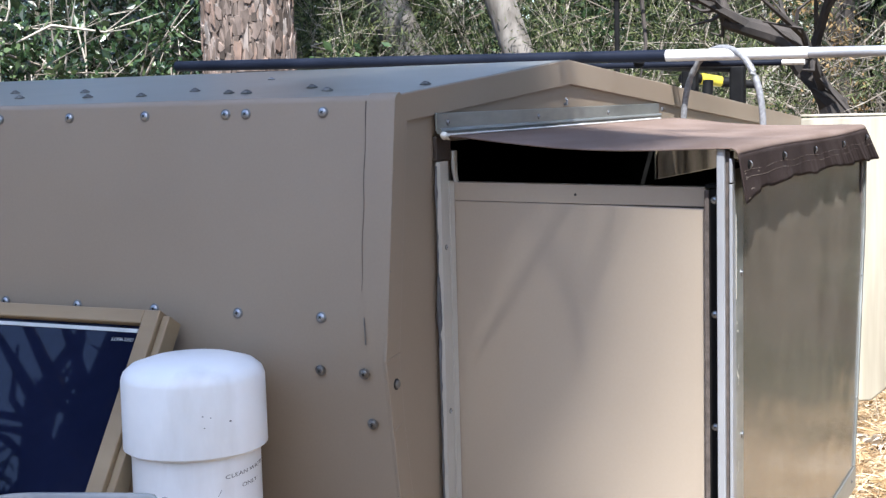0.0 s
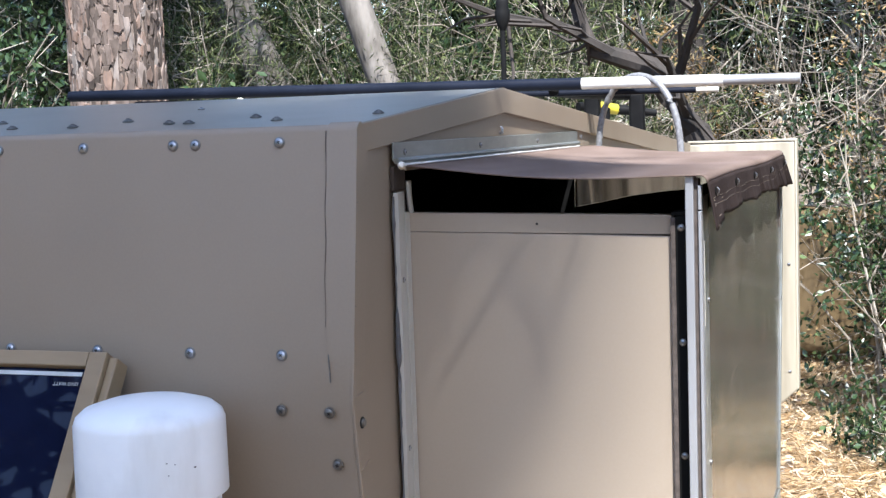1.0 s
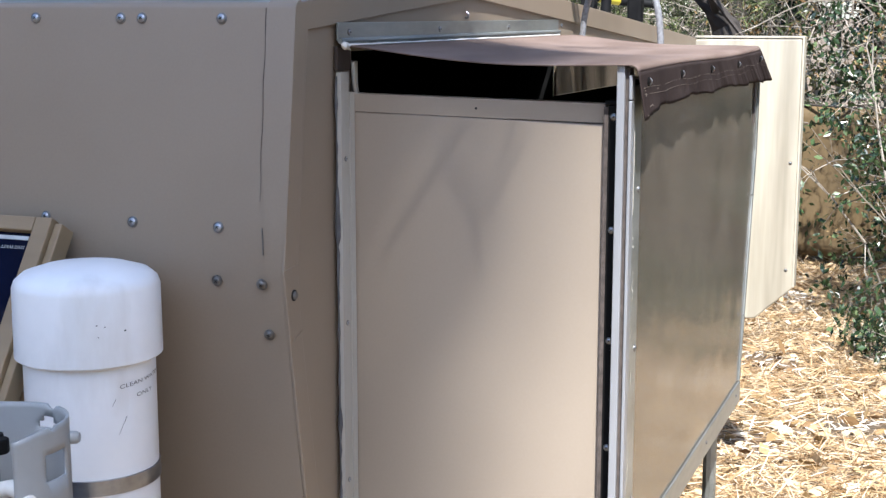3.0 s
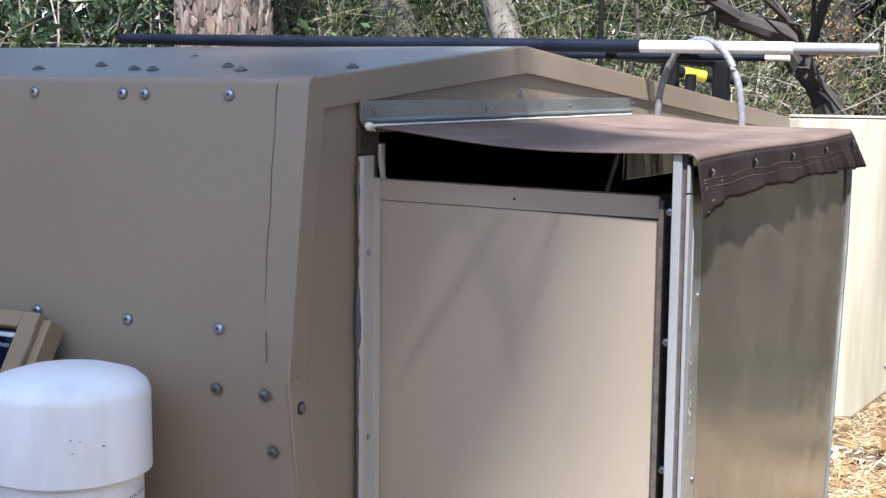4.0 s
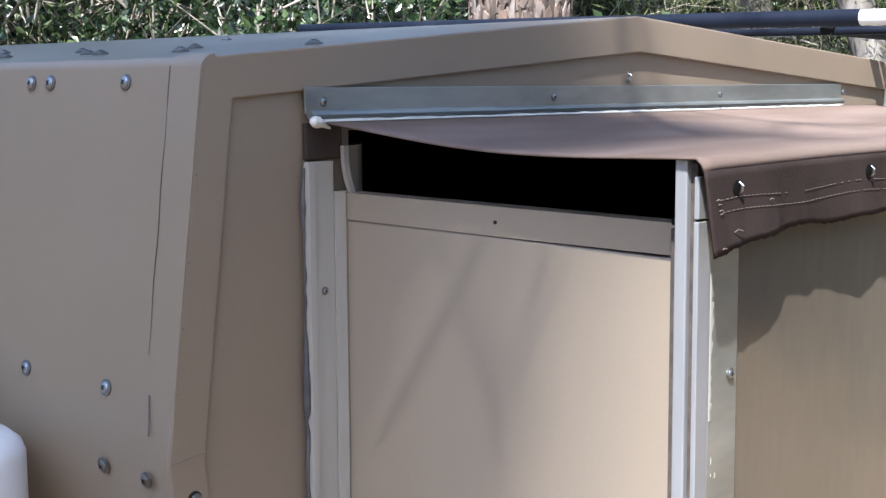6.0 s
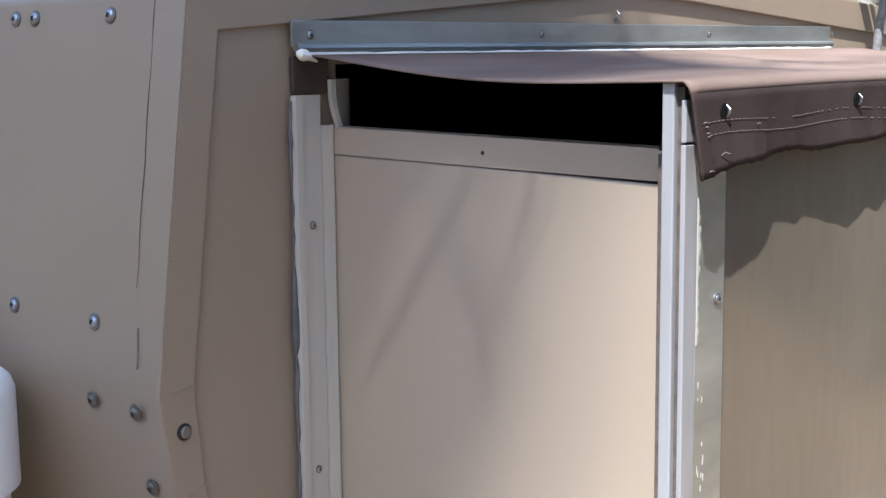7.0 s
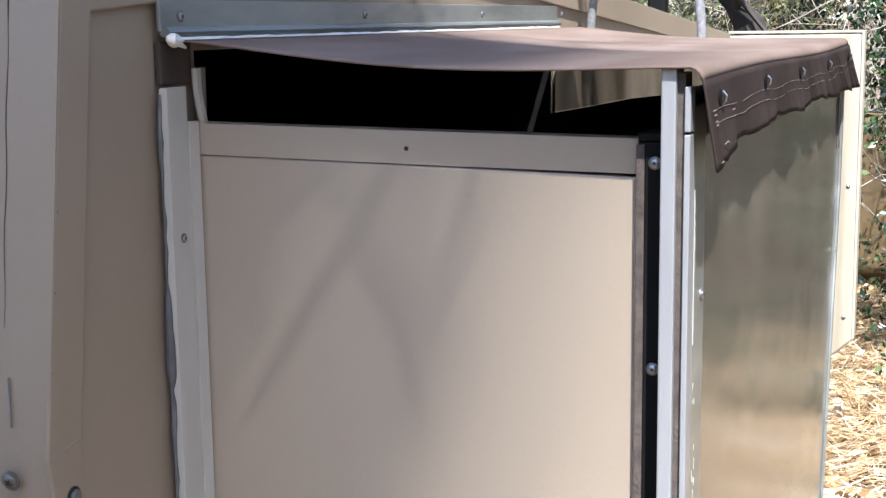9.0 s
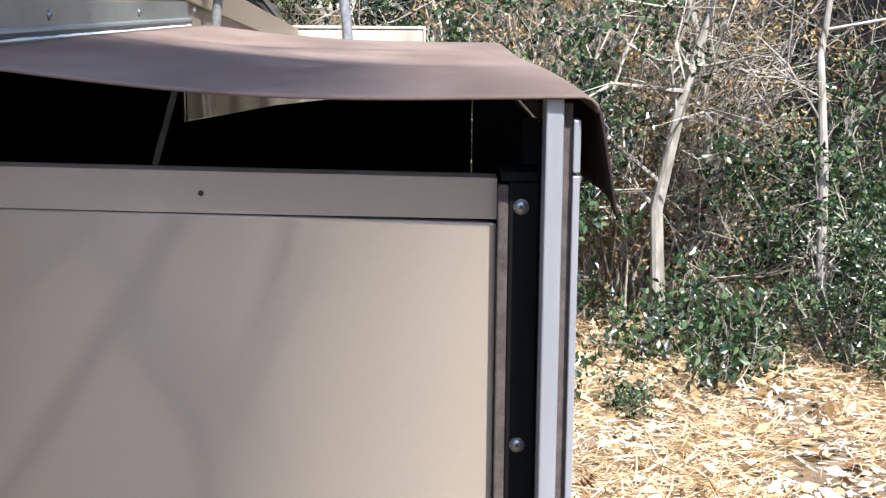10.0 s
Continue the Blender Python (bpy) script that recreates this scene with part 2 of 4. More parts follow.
                v.append({"z": (cx + c, cy + s, cz + h), "x": (cx + h, cy + c, cz + s), "y": (cx + c, cy + h, cz + s)}[axis])
        n = len(profile)
        f = [(i * seg + k, i * seg + (k + 1) % seg, (i + 1) * seg + (k + 1) % seg, (i + 1) * seg + k) for i in range(n - 1) for k in range(seg)]
        f += [tuple(range(seg - 1, -1, -1)), tuple((n - 1) * seg + k for k in range(seg))]
        return self.add(v, f)


def mesh_of(name, shape, mat, smooth=False):
    me = bpy.data.meshes.new(name)
    me.from_pydata(shape.v, [], shape.f)
    bm = bmesh.new()
    bm.from_mesh(me)
    if len(shape.v) < 4000:
        bmesh.ops.remove_doubles(bm, verts=bm.verts, dist=1e-6)
    bmesh.ops.recalc_face_normals(bm, faces=bm.faces)
    bm.to_mesh(me)
    bm.free()
    me.materials.append(mat)
    if smooth:
        me.polygons.foreach_set("use_smooth", [True] * len(me.polygons))
        me.set_sharp_from_angle(angle=radians(35))
    return me


def part(name, shape, mat, parent=None, label="", smooth=False, bevel=0.0):
    ob = new(name, mesh_of(name, shape, mat, smooth))
    ob.parent = parent
    if label:
        ob["label"] = label
    if bevel:
        md = ob.modifiers.new("bevel", "BEVEL")
        md.width, md.segments, md.limit_method, md.angle_limit = bevel, 2, "ANGLE", radians(30)
    return ob


def thing(name, label, category, group="", kind="", at=None):
    ob = new(name)
    ob.empty_display_size = 0.05
    if at:
        ob.matrix_world = at
    return tagged(ob, label, category, group, kind)


def leaf_mesh(name, centres, normals_dir, size, mat, aspect=0.5, fold=0.25, rng=None):
    """Many small folded leaves as one mesh, each four points on two faces."""
    n = len(centres)
    d = normals_dir / np.linalg.norm(normals_dir, axis=1, keepdims=True)
    side = np.cross(d, rng.normal(size=(n, 3)))
    side /= np.linalg.norm(side, axis=1, keepdims=True) + 1e-9
    up = np.cross(side, d)
    s = (size * rng.uniform(0.6, 1.3, n))[:, None]
    tip, base = centres + d * s, centres
    mid = centres + d * s * 0.5 - up * s * fold * 0.3
    a, b = mid + side * s * aspect * 0.5 + up * s * fold * 0.4, mid - side * s * aspect * 0.5 + up * s * fold * 0.4
    v = np.stack([base, a, tip, b], 1).reshape(-1, 3)
    k = np.arange(n) * 4
    faces = np.concatenate([np.stack([k, k + 1, k + 2], 1), np.stack([k, k + 2, k + 3], 1)])
    me = bpy.data.meshes.new(name)
    me.from_pydata(v.tolist(), [], faces.tolist())
    me.materials.append(mat)
    return me


def rounded_screw(kind="hex"):
    """A pan head on a washer, its axis along +x outward being -x; built at the origin."""
    s = Shape()
    s.lathe([(0.0062, 0.0), (0.0062, -0.0012), (0.0052, -0.0016)], (0, 0, 0), 14, "x")
    h = Shape()
    h.lathe([(0.0045, -0.0013), (0.0044, -0.0021), (0.0036, -0.0029), (0.0018, -0.0033)], (0, 0, 0), 14, "x")
    k = Shape()
    k.box((-0.0037, -0.002, -0.0005), (-0.0030, 0.002, 0.0005)).box((-0.0037, -0.0005, -0.002), (-0.0030, 0.0005, 0.002))
    return s, h, k


SCREW = [mesh_of(n, s, m, sm) for n, s, m, sm in zip(("washer", "head", "socket"), rounded_screw(), (SCREW_DULL, STEEL, SOCKET), (True, True, False))]


SCREW_OLD = SCREW[1].copy()
SCREW_OLD.materials[0] = SCREW_DULL


def screw(parent, place, out, size=1.0, dull=False):
    """A screw part (head) with its washer and socket, its axis along out."""
    q = Vector((-1, 0, 0)).rotation_difference(Vector(out)).to_matrix().to_4x4()
    head = new("screw", SCREW_OLD if dull else SCREW[1])
    head.parent = parent
    head.matrix_world = Matrix.Translation(place) @ q @ Matrix.Rotation(random.uniform(0, 3), 4, "X") @ Matrix.Diagonal((size, size, size, 1))
    for n, me in (("washer", SCREW[0]), ("socket", SCREW[2])):
        o = new(n, me)
        o.parent = head
    return head


# ---- ground ----
def ground_height(x, y):
    return 0.05 * math.sin(0.7 * x + 0.4) * math.cos(0.6 * y) + 0.035 * noise.noise((x * 0.9, y * 0.9, 3.1))


g = Shape()
edges = [-400, -150, -60, -30, -18] + [-12 + 0.4 * i for i in range(76)] + [22, 30, 60, 150, 400]
near = lambda a: max(0.0, 1 - max(0.0, abs(a) - 14) / 16)
g.v = [(x, y, ground_height(x, y) * near(x) * near(y)) for y in edges for x in edges]
n_e = len(edges)
g.f = [(j * n_e + i, j * n_e + i + 1, (j + 1) * n_e + i + 1, (j + 1) * n_e + i) for j in range(n_e - 1) for i in range(n_e - 1)]
tagged(part("ground", g, SOIL, smooth=True), "brown forest floor under pine straw and fallen leaves", "ground", kind="structure")

# ---- camper hull: outline of the end in x and z ----
KINK, EAVE, RIDGE, EAVE_R, KINK_R = (-0.037, 1.011), (0.002, 1.2895), (0.516, 1.334), (2.16, 1.219), (2.2, 0.98)
LOW, LOW_R = (0.05, 0.48), (2.12, 0.48)
LENGTH = 2.3
camper = thing("camper", "tan painted sheet-metal camper pod with a low gabled roof", "camper")


def slab(a, b, t, y0, y1):
    """A wall seen from its end: a to b in x and z, thickness t to the right of a-b."""
    d = Vector((b[0] - a[0], b[1] - a[1])).normalized()
    n = Vector((d.y, -d.x)) * t
    return Shape().prism([a, b, (b[0] + n.x, b[1] + n.y), (a[0] + n.x, a[1] + n.y)], y0, y1)


def soft_corner(a, b, c, n=8):
    """Points of a rounded corner from a past b to c."""
    return [a.lerp(b, i / n).lerp(b.lerp(c, i / n), i / n) for i in range(n + 1)]


e0, r0 = Vector(EAVE), Vector(RIDGE)
EAVE_BEND = soft_corner(e0 + (Vector(KINK) - e0).normalized() * 0.007, e0, e0 + (r0 - e0).normalized() * 0.009)


def side_sheet(outward, z_low, y0, y1, thick):
    """The bent side sheet: straight above and below a soft bend at the widest place."""
    line = []
    lo, hi = Vector(LOW), Vector(EAVE)
    k = Vector(KINK)
    for i in range(13):
        s = i / 12
        p = (k + (lo - k).normalized() * 0.05).lerp(k, s).lerp(k.lerp(k + (hi - k).normalized() * 0.05, s), s)
        line.append(p)
    line = [lo] + line
    line = [p for p in line if p.y >= z_low]
    pts = [(p.x - outward * min(1, (p.y - z_low) / 0.2), p.y) for p in line]
    back = [(p.x - outward + thick, p.y) for p in line]
    for i, p in enumerate(EAVE_BEND):
        lift = i / (len(EAVE_BEND) - 1)
        pts.append((p.x - outward * (1 - lift), p.y + outward * lift))
        back.append((p.x - outward * (1 - lift) + thick, p.y + outward * lift - 0.003 * lift))
    back = back[::-1]
    sh = Shape()
    n = len(pts)
    for q in (y0, y1):
        sh.v += [(x, q, z) for x, z in pts + back]
    m = 2 * n
    sh.f = [(i, (i + 1) % m, m + (i + 1) % m, m + i) for i in range(m)]
    sh.f += [(i, i + 1, m - 2 - i, m - 1 - i) for i in range(n - 1)] + [(m + i, m + m - 1 - i, m + m - 2 - i, m + i + 1) for i in range(n - 1)]
    return sh


def set_back(ob):
    """Leans the end of the hull back, most at the near corner."""
    for v in ob.data.vertices:
        if v.co.y < 0.05:
            v.co.y += 0.0105 - 0.005 * min(1.0, max(0.0, v.co.x / 0.5))
    return ob


part("side_wall", side_sheet(0.0, 0.0, 0.0102, LENGTH, 0.014), TAN, camper, smooth=True)
part("roof", slab(tuple(e0.lerp(r0, 0.0172)), RIDGE, 0.016, 0.0105, LENGTH), ROOF, camper, "greyish tan painted metal roof sheet")
part("roof", slab(RIDGE, EAVE_R, 0.016, 0.0062, LENGTH), ROOF, camper, bevel=0.002)
part("far_side_wall", slab(EAVE_R, KINK_R, 0.016, 0.002, LENGTH), TAN, camper)
part("far_side_wall_lower", slab(KINK_R, LOW_R, 0.016, 0.002, LENGTH), TAN, camper)
part("floor_panel", slab(LOW_R, LOW, 0.02, 0.002, LENGTH), TAN, camper)
part("rear_wall", Shape().prism([LOW, KINK, EAVE, RIDGE, EAVE_R, KINK_R, LOW_R], LENGTH, LENGTH + 0.02), TAN, camper)
# the end wall leaves an opening behind the porch
roof_at = lambda x: EAVE[1] + (RIDGE[1] - EAVE[1]) * x / RIDGE[0] if x < RIDGE[0] else RIDGE[1] + (EAVE_R[1] - RIDGE[1]) * (x - RIDGE[0]) / (EAVE_R[0] - RIDGE[0])
ins = 0.012
set_back(part("end_wall", Shape().prism([(LOW[0] + 0.01, LOW[1] + 0.01), (KINK[0] + ins, KINK[1]), (EAVE[0] + ins, EAVE[1] - ins), (0.14, roof_at(0.14) - ins), (0.14, LOW[1] + 0.01)], 0.0, 0.018), TAN, camper))
set_back(part("end_wall", Shape().prism([(0.14, 1.236), (0.14, roof_at(0.14) - ins), (RIDGE[0], RIDGE[1] - ins), (0.95, roof_at(0.95) - ins), (0.95, 1.236)], 0.0, 0.018), TAN, camper))
set_back(part("end_wall", Shape().prism([(0.95, LOW[1] + 0.01), (0.95, roof_at(0.95) - ins), (EAVE_R[0] - ins, EAVE_R[1] - ins), (KINK_R[0] - ins, KINK_R[1]), (LOW_R[0] - ins, LOW_R[1] + 0.01)], 0.0, 0.018), TAN, camper))
set_back(part("end_wall", Shape().prism([(0.14, LOW[1] + 0.01), (0.14, 0.62), (0.95, 0.62), (0.95, LOW[1] + 0.01)], 0.0, 0.018), TAN, camper))
# Added near-black boards: the dark inside of the opening is painted, not lit.
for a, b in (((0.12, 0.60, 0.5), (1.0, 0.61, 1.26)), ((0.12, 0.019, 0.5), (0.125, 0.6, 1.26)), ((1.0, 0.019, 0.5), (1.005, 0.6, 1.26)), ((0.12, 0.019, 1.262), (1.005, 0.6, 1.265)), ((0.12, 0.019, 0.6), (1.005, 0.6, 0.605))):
    part("interior_shade_board", Shape().box(a, b), BLACK, camper, "near-black board standing in for the shade inside")
# the folded edge of the end cap: on the end, and round the corner on the side
F_IN, F_KINK, F_RIDGE, F_EAVE_R = (0.026, 1.261), (-0.006, 1.011), (0.521, 1.300), (2.15, 1.183)
fa = -0.0045
flange = [LOW, (-0.026, 0.9385), KINK, *[tuple(p) for p in EAVE_BEND], RIDGE, EAVE_R, F_EAVE_R, F_RIDGE, F_IN, F_KINK, (0.001, 0.940), (0.08, 0.48)]
set_back(part("edge_flange", Shape().prism(flange, fa, -0.0004), TAN, camper, bevel=0.0012))
for a, b in (((-0.036, 1.0125), (-0.006, 1.0155)), ((-0.024, 0.934), (0.001, 0.9415))):
    set_back(part("crease", Shape().tube([(a[0], fa - 0.0002, a[1]), (b[0], fa - 0.0002, b[1])], 0.0006, 6), TAN, camper))
set_back(part("corner_flange", side_sheet(0.0022, 1.03, fa, 0.029, 0.002), TAN, camper, smooth=True))


def on_side(z, out=0.0):
    a, b = (KINK, EAVE) if z > KINK[1] else (LOW, KINK)
    s = (z - a[1]) / (b[1] - a[1])
    return a[0] + s * (b[0] - a[0]) - out


up_n, low_n = Vector((-0.988, 0, 0.154)), Vector((-0.985, 0, -0.172))
for y in (0.094, 0.193, 0.220, 0.332, 0.443, 0.552, 0.66):
    screw(camper, (on_side(1.273), y, 1.273), up_n)
for y in (0.087, 0.194, 0.308, 0.420, 0.531):
    screw(camper, (on_side(1.054), y, 1.054), up_n)
screw(camper, (on_side(0.997), 0.088, 0.997), low_n, 1.0, True)
screw(camper, (on_side(0.997, 0.002), 0.033, 0.997), low_n, 1.0, True)
screw(camper, (on_side(0.941, 0.002), 0.030, 0.941), low_n, 1.0, True)
roof_n = Vector((-0.087, 0, 0.996))
for x, y in ((0.08, 0.135), (0.08, 0.245), (0.088, 0.275), (0.082, 0.40), (0.09, 0.49), (0.11, 0.62), (0.128, 0.033), (0.135, 0.188), (0.138, 0.36), (0.18, 0.57), (0.21, 0.72)):
    screw(camper, (x, y, roof_at(x) + 0.0005), roof_n, 1.1, True)
screw(camper, (0.30, 0.35, roof_at(0.30) + 0.001), roof_n, 0.8)
# Raised dark disc that paints a ring of shadow round the bolt.
set_back(part("bolt_shadow_ring", Shape().lathe([(0.0062, 0.0), (0.0062, -0.0007), (0.0044, -0.0009)], (-0.0165, fa, 0.9835), 18, "y"), SOCKET, camper, "dark ring painted as shadow round the bolt", smooth=True))
set_back(part("rusty_bolt", Shape().lathe([(0.0046, -0.0006), (0.0045, -0.0022), (0.0034, -0.0031), (0.0012, -0.0028)], (-0.0160, fa, 0.9835), 16, "y"), SCREW_DULL, camper, "rusty dark bolt head", smooth=True))
seam = Shape()
zs = [1.284 - 0.2 * i / 16 for i in range(17)]
seam.tube([(on_side(z, 0.0016), 0.0402 - 0.03 * (1.284 - z) ** 1.6 + 0.0006 * math.sin(90 * z), z) for z in zs], [0.0006 - 0.0004 * i / 16 for i in range(17)], 5)
part("panel_seam", seam, FOAM, camper, "thin dark line along the lapped sheet edge")
scuff = Shape()
for a, b in (((1.056, 0.0345), (1.040, 0.0325)), ((1.040, 0.0325), (1.028, 0.0315))):
    scuff.tube([(on_side(a[0], 0.0008), a[1], a[0]), (on_side(b[0], 0.0008), b[1], b[0])], 0.0007, 5)
part("scuff_mark", scuff, SCREW_DULL, camper, "dark scuff on the sheet")
for z in (1.105, 1.15, 1.21, 1.06):
    set_back(part("paint_chip", Shape().lathe([(0.0009, 0.0), (0.0005, -0.0004)], (on_side(z) + 0.002, fa, z), 7, "y"), SCREW_DULL, camper))
# rods on the underside that the camper stands on
for x in (0.25, 1.9):
    for y in (0.25, 2.05):
        part("leg", Shape().tube([(x, y, -0.06), (x, y, 0.49)], 0.022, 12), ALU_OLD, camper, smooth=True)


# ---- open end door on the far side of the camper ----
far_door = thing("open_hatch", "pale tan painted hatch panel standing open beside the camper", "hatch")
X = 2.3
part("panel", Shape().prism([(0.03, 1.214), (-0.242, 1.217), (-0.244, 0.572), (-0.15, 0.485), (0.03, 0.47)], X, X + 0.045, "x"), TAN_PALE, far_door, bevel=0.004)
part("edge_trim", Shape().box((X - 0.0015, -0.2475, 0.575), (X + 0.047, -0.2425, 1.2175)), TAN_PALE, far_door, bevel=0.001)
part("top_cap", Shape().box((X - 0.0015, -0.2475, 1.2172), (X + 0.05, 0.03, 1.2225)), TAN_PALE, far_door, bevel=0.001)
part("hinge_leg", Shape().box((X + 0.005, -0.02, -0.05), (X + 0.035, 0.01, 0.48)), ALU_OLD, far_door)
for z in (0.9, 0.62):
    screw(far_door, (X, -0.225, z), (-1, 0, 0), 0.7)

# ---- porch: door on the side, glossy panel on the front ----
porch = thing("porch", "folding porch of tan panels with bare aluminium edges", "porch")
BOT = 0.66
door = part("side_door", Shape().prism([(-0.291, BOT), (0.004, BOT), (0.004, 1.1687), (-0.12, 1.1664), (-0.291, 1.1622)], 0.130, 0.148, "x"), TAN_LIT, porch, "satin tan painted door panel", bevel=0.0015)
rail = Shape()
nseg = 20
for i in range(nseg):
    y0, y1 = -0.291 + 0.295 * i / nseg, -0.291 + 0.295 * (i + 1) / nseg
    gap = lambda y: 1.1690 + 0.0185 * y + 0.0006 * max(0.0, (-y - 0.13) / 0.16) ** 1.5
    top_edge = lambda y: 1.1893 + 0.0165 * y
    rail.add([(0.129, y0, gap(y0)), (0.129, y1, gap(y1)), (0.129, y1, top_edge(y1)), (0.129, y0, top_edge(y0)),
              (0.148, y0, gap(y0)), (0.148, y1, gap(y1)), (0.148, y1, top_edge(y1)), (0.148, y0, top_edge(y0))],
             [(0, 1, 2, 3), (7, 6, 5, 4), (3, 2, 6, 7), (4, 5, 1, 0)])
part("door_rail", rail, TAN_LIT, door)
part("screw_hole", Shape().lathe([(0.0014, 0), (0.0014, -0.0006)], (0.1288, -0.146, 1.176), 12, "x"), SOCKET, door)
# hinge side, set back with the end wall
BACK = 0.009
jamb = part("jamb", Shape().box((0.0905, -0.0075, 0.6), (0.117, -0.0045, 1.214)), JAMB, porch, "dull aluminium jamb strip", bevel=0.0008)
jamb.location.y = BACK
part("jamb_lip", Shape().prism([(0.0895, -0.0048), (0.0895, -0.0105), (0.0955, -0.0105), (0.0975, -0.0078), (0.0975, -0.0048)], 0.6, 1.2135, "z"), JAMB, jamb)
part("jamb_return", Shape().prism([(0.1172, -0.0045), (0.1172, -0.0085), (0.127, -0.0095), (0.1325, -0.006), (0.1325, -0.0045)], 0.6, 1.191, "z"), JAMB, jamb)
for z in (1.117, 0.928, 0.74):
    screw(jamb, (0.106, -0.0075, z), (0, -1, 0), 0.5)
caulk = Shape()
random.seed(4)
pts, rad = [], []
for i in range(60):
    z = 0.62 + 0.59 * i / 59
    pts.append((0.0885 + random.uniform(-0.0008, 0.0008), -0.0052, z))
    rad.append(0.0011 + random.uniform(-0.0005, 0.0009) + (0.0015 if 40 < i < 46 or 18 < i < 21 else 0))
part("caulk_bead", caulk.tube(pts, rad, 7), CAULK, jamb, "lumpy grey caulk bead", smooth=True)
flap = Shape()
for i in range(11):
    a = i / 10
    z = 1.186 + 0.039 * a
    x = 0.1235 + 0.009 * (1 - a) ** 2.5
    front_lip = [(x, -0.0085, z), (x + 0.0004, -0.0115, z), (x + 0.005, -0.0118, z), (x + 0.0065, -0.0105, z), (0.142, -0.007, z), (0.152, -0.001, z), (0.166, 0.012, z), (0.178, 0.045, z)]
    flap.v += front_lip + [(px + 0.0012, py + 0.0016, pz) for px, py, pz in reversed(front_lip)]
flap.f = [(16 * i + k, 16 * i + (k + 1) % 16, 16 * i + 16 + (k + 1) % 16, 16 * i + 16 + k) for i in range(10) for k in range(16)]
part("weather_strip", flap, JAMB, jamb, "bent grey weather strip", smooth=True)
part("lintel_block", Shape().box((0.092, -0.0055, 1.2155), (0.128, -0.0008, 1.2425)), BROWN, jamb, bevel=0.001)
# latch side
post = part("corner_post", Shape().box((0.0945, -0.3198, BOT - 0.02), (0.1155, -0.3114, 1.2262)), ALU, porch, "bare aluminium corner post", bevel=0.001)
part("post_seam", Shape().box((0.0985, -0.3242, BOT - 0.02), (0.116, -0.3199, 1.2235)), FOAM, post)
part("post_edge", Shape().box((0.0945, -0.3278, BOT - 0.02), (0.1075, -0.3244, 1.190)), ALU, post, bevel=0.0006)
part("post_edge", Shape().box((0.0948, -0.3278, 1.1915), (0.1075, -0.3244, 1.216)), ALU, post, bevel=0.0006)
part("post_leg", Shape().box((0.1078, -0.3278, BOT - 0.02), (0.1410, -0.3254, 1.205)), ALU_OLD, post, bevel=0.0006)
part("post_core", Shape().box((0.1164, -0.3252, BOT), (0.1395, -0.3114, 1.2105)), GASKET, post)
part("post_core", Shape().box((0.138, -0.3112, 1.1905), (0.1478, -0.3040, 1.2128)), GASKET, post)
smear = Shape()
random.seed(7)
for i in range(26):
    z = 1.07 + 0.085 * i / 25
    w = random.uniform(0.0008, 0.0036)
    smear.box((0.1085, -0.3283, z), (0.1090 + w, -0.32785, z + 0.0034))
for i in range(40):
    z = random.uniform(0.70, 1.05)
    x = random.uniform(0.111, 0.119)
    smear.box((x, -0.3281, z), (x + random.uniform(0.0005, 0.0016), -0.32785, z + random.uniform(0.001, 0.005)))
part("sealant_smear", smear, JAMB, post)["kind"] = "stuff"
for z in (1.095, 0.922, 0.75):
    screw(post, (0.1325, -0.3278, z), (0, -1, 0), 0.62)
gasket = part("gasket", Shape().box((0.1215, -0.3113, BOT), (0.130, -0.2964, 1.1835)), GASKET, porch, "black rubber closing strip", bevel=0.001)
part("foam_edge", Shape().box((0.122, -0.2963, BOT), (0.131, -0.2912, 1.182)), FOAM, gasket, bevel=0.0008)
part("gasket_cap", Shape().box((0.1205, -0.3113, 1.184), (0.150, -0.2925, 1.1885)), GASKET, gasket, bevel=0.0008)
for z in (1.1715, 1.051, 0.93, 0.81):
    screw(gasket, (0.1215, -0.3025, z), (-1, 0, 0), 0.62)
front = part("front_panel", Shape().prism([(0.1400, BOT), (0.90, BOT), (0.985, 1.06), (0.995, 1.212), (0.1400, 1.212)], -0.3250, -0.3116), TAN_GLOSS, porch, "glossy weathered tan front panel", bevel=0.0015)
part("bottom_trim", Shape().box((0.1412, -0.328, BOT - 0.004), (0.90, -0.3252, BOT + 0.03)), ALU_OLD, front, bevel=0.0008)
part("side_trim", Shape().prism([(0.893, BOT + 0.032), (0.902, BOT + 0.032), (0.9875, 1.06), (0.9975, 1.205), (0.987, 1.205), (0.977, 1.06)], -0.3275, -0.3252), ALU_OLD, front)
for x, z in ((0.86, 0.675), (0.6, 0.675), (0.35, 0.675), (0.90, 0.80), (0.945, 0.99)):
    screw(front, (x, -0.3277, z), (0, -1, 0), 0.5)
part("dark_slot", Shape().box((0.945, -0.3268, 1.105), (0.957, -0.3254, 1.17)), FOAM, front)
# Porch inside kept dark by near-black boards in place of shade.
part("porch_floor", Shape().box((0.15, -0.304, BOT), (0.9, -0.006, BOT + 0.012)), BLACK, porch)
part("interior_shade_board", Shape().box((0.149, -0.3055, BOT + 0.013), (0.94, -0.3035, 1.204)).box((0.1485, -0.303, BOT + 0.013), (0.150, -0.02, 1.182)), BLACK, porch, "near-black board standing in for the shade inside")
part("far_side_panel", Shape().prism([(-0.302, BOT), (-0.302, 1.172), (-0.22, 1.171), (-0.15, 1.167), (-0.09, 1.160), (-0.045, 1.151), (0.0045, 1.142), (0.0045, 1.235), (0.06, 1.235), (0.06, BOT)], 0.925, 0.935, "x"), BLACK, porch, "near-black far side board that darkens the interior")
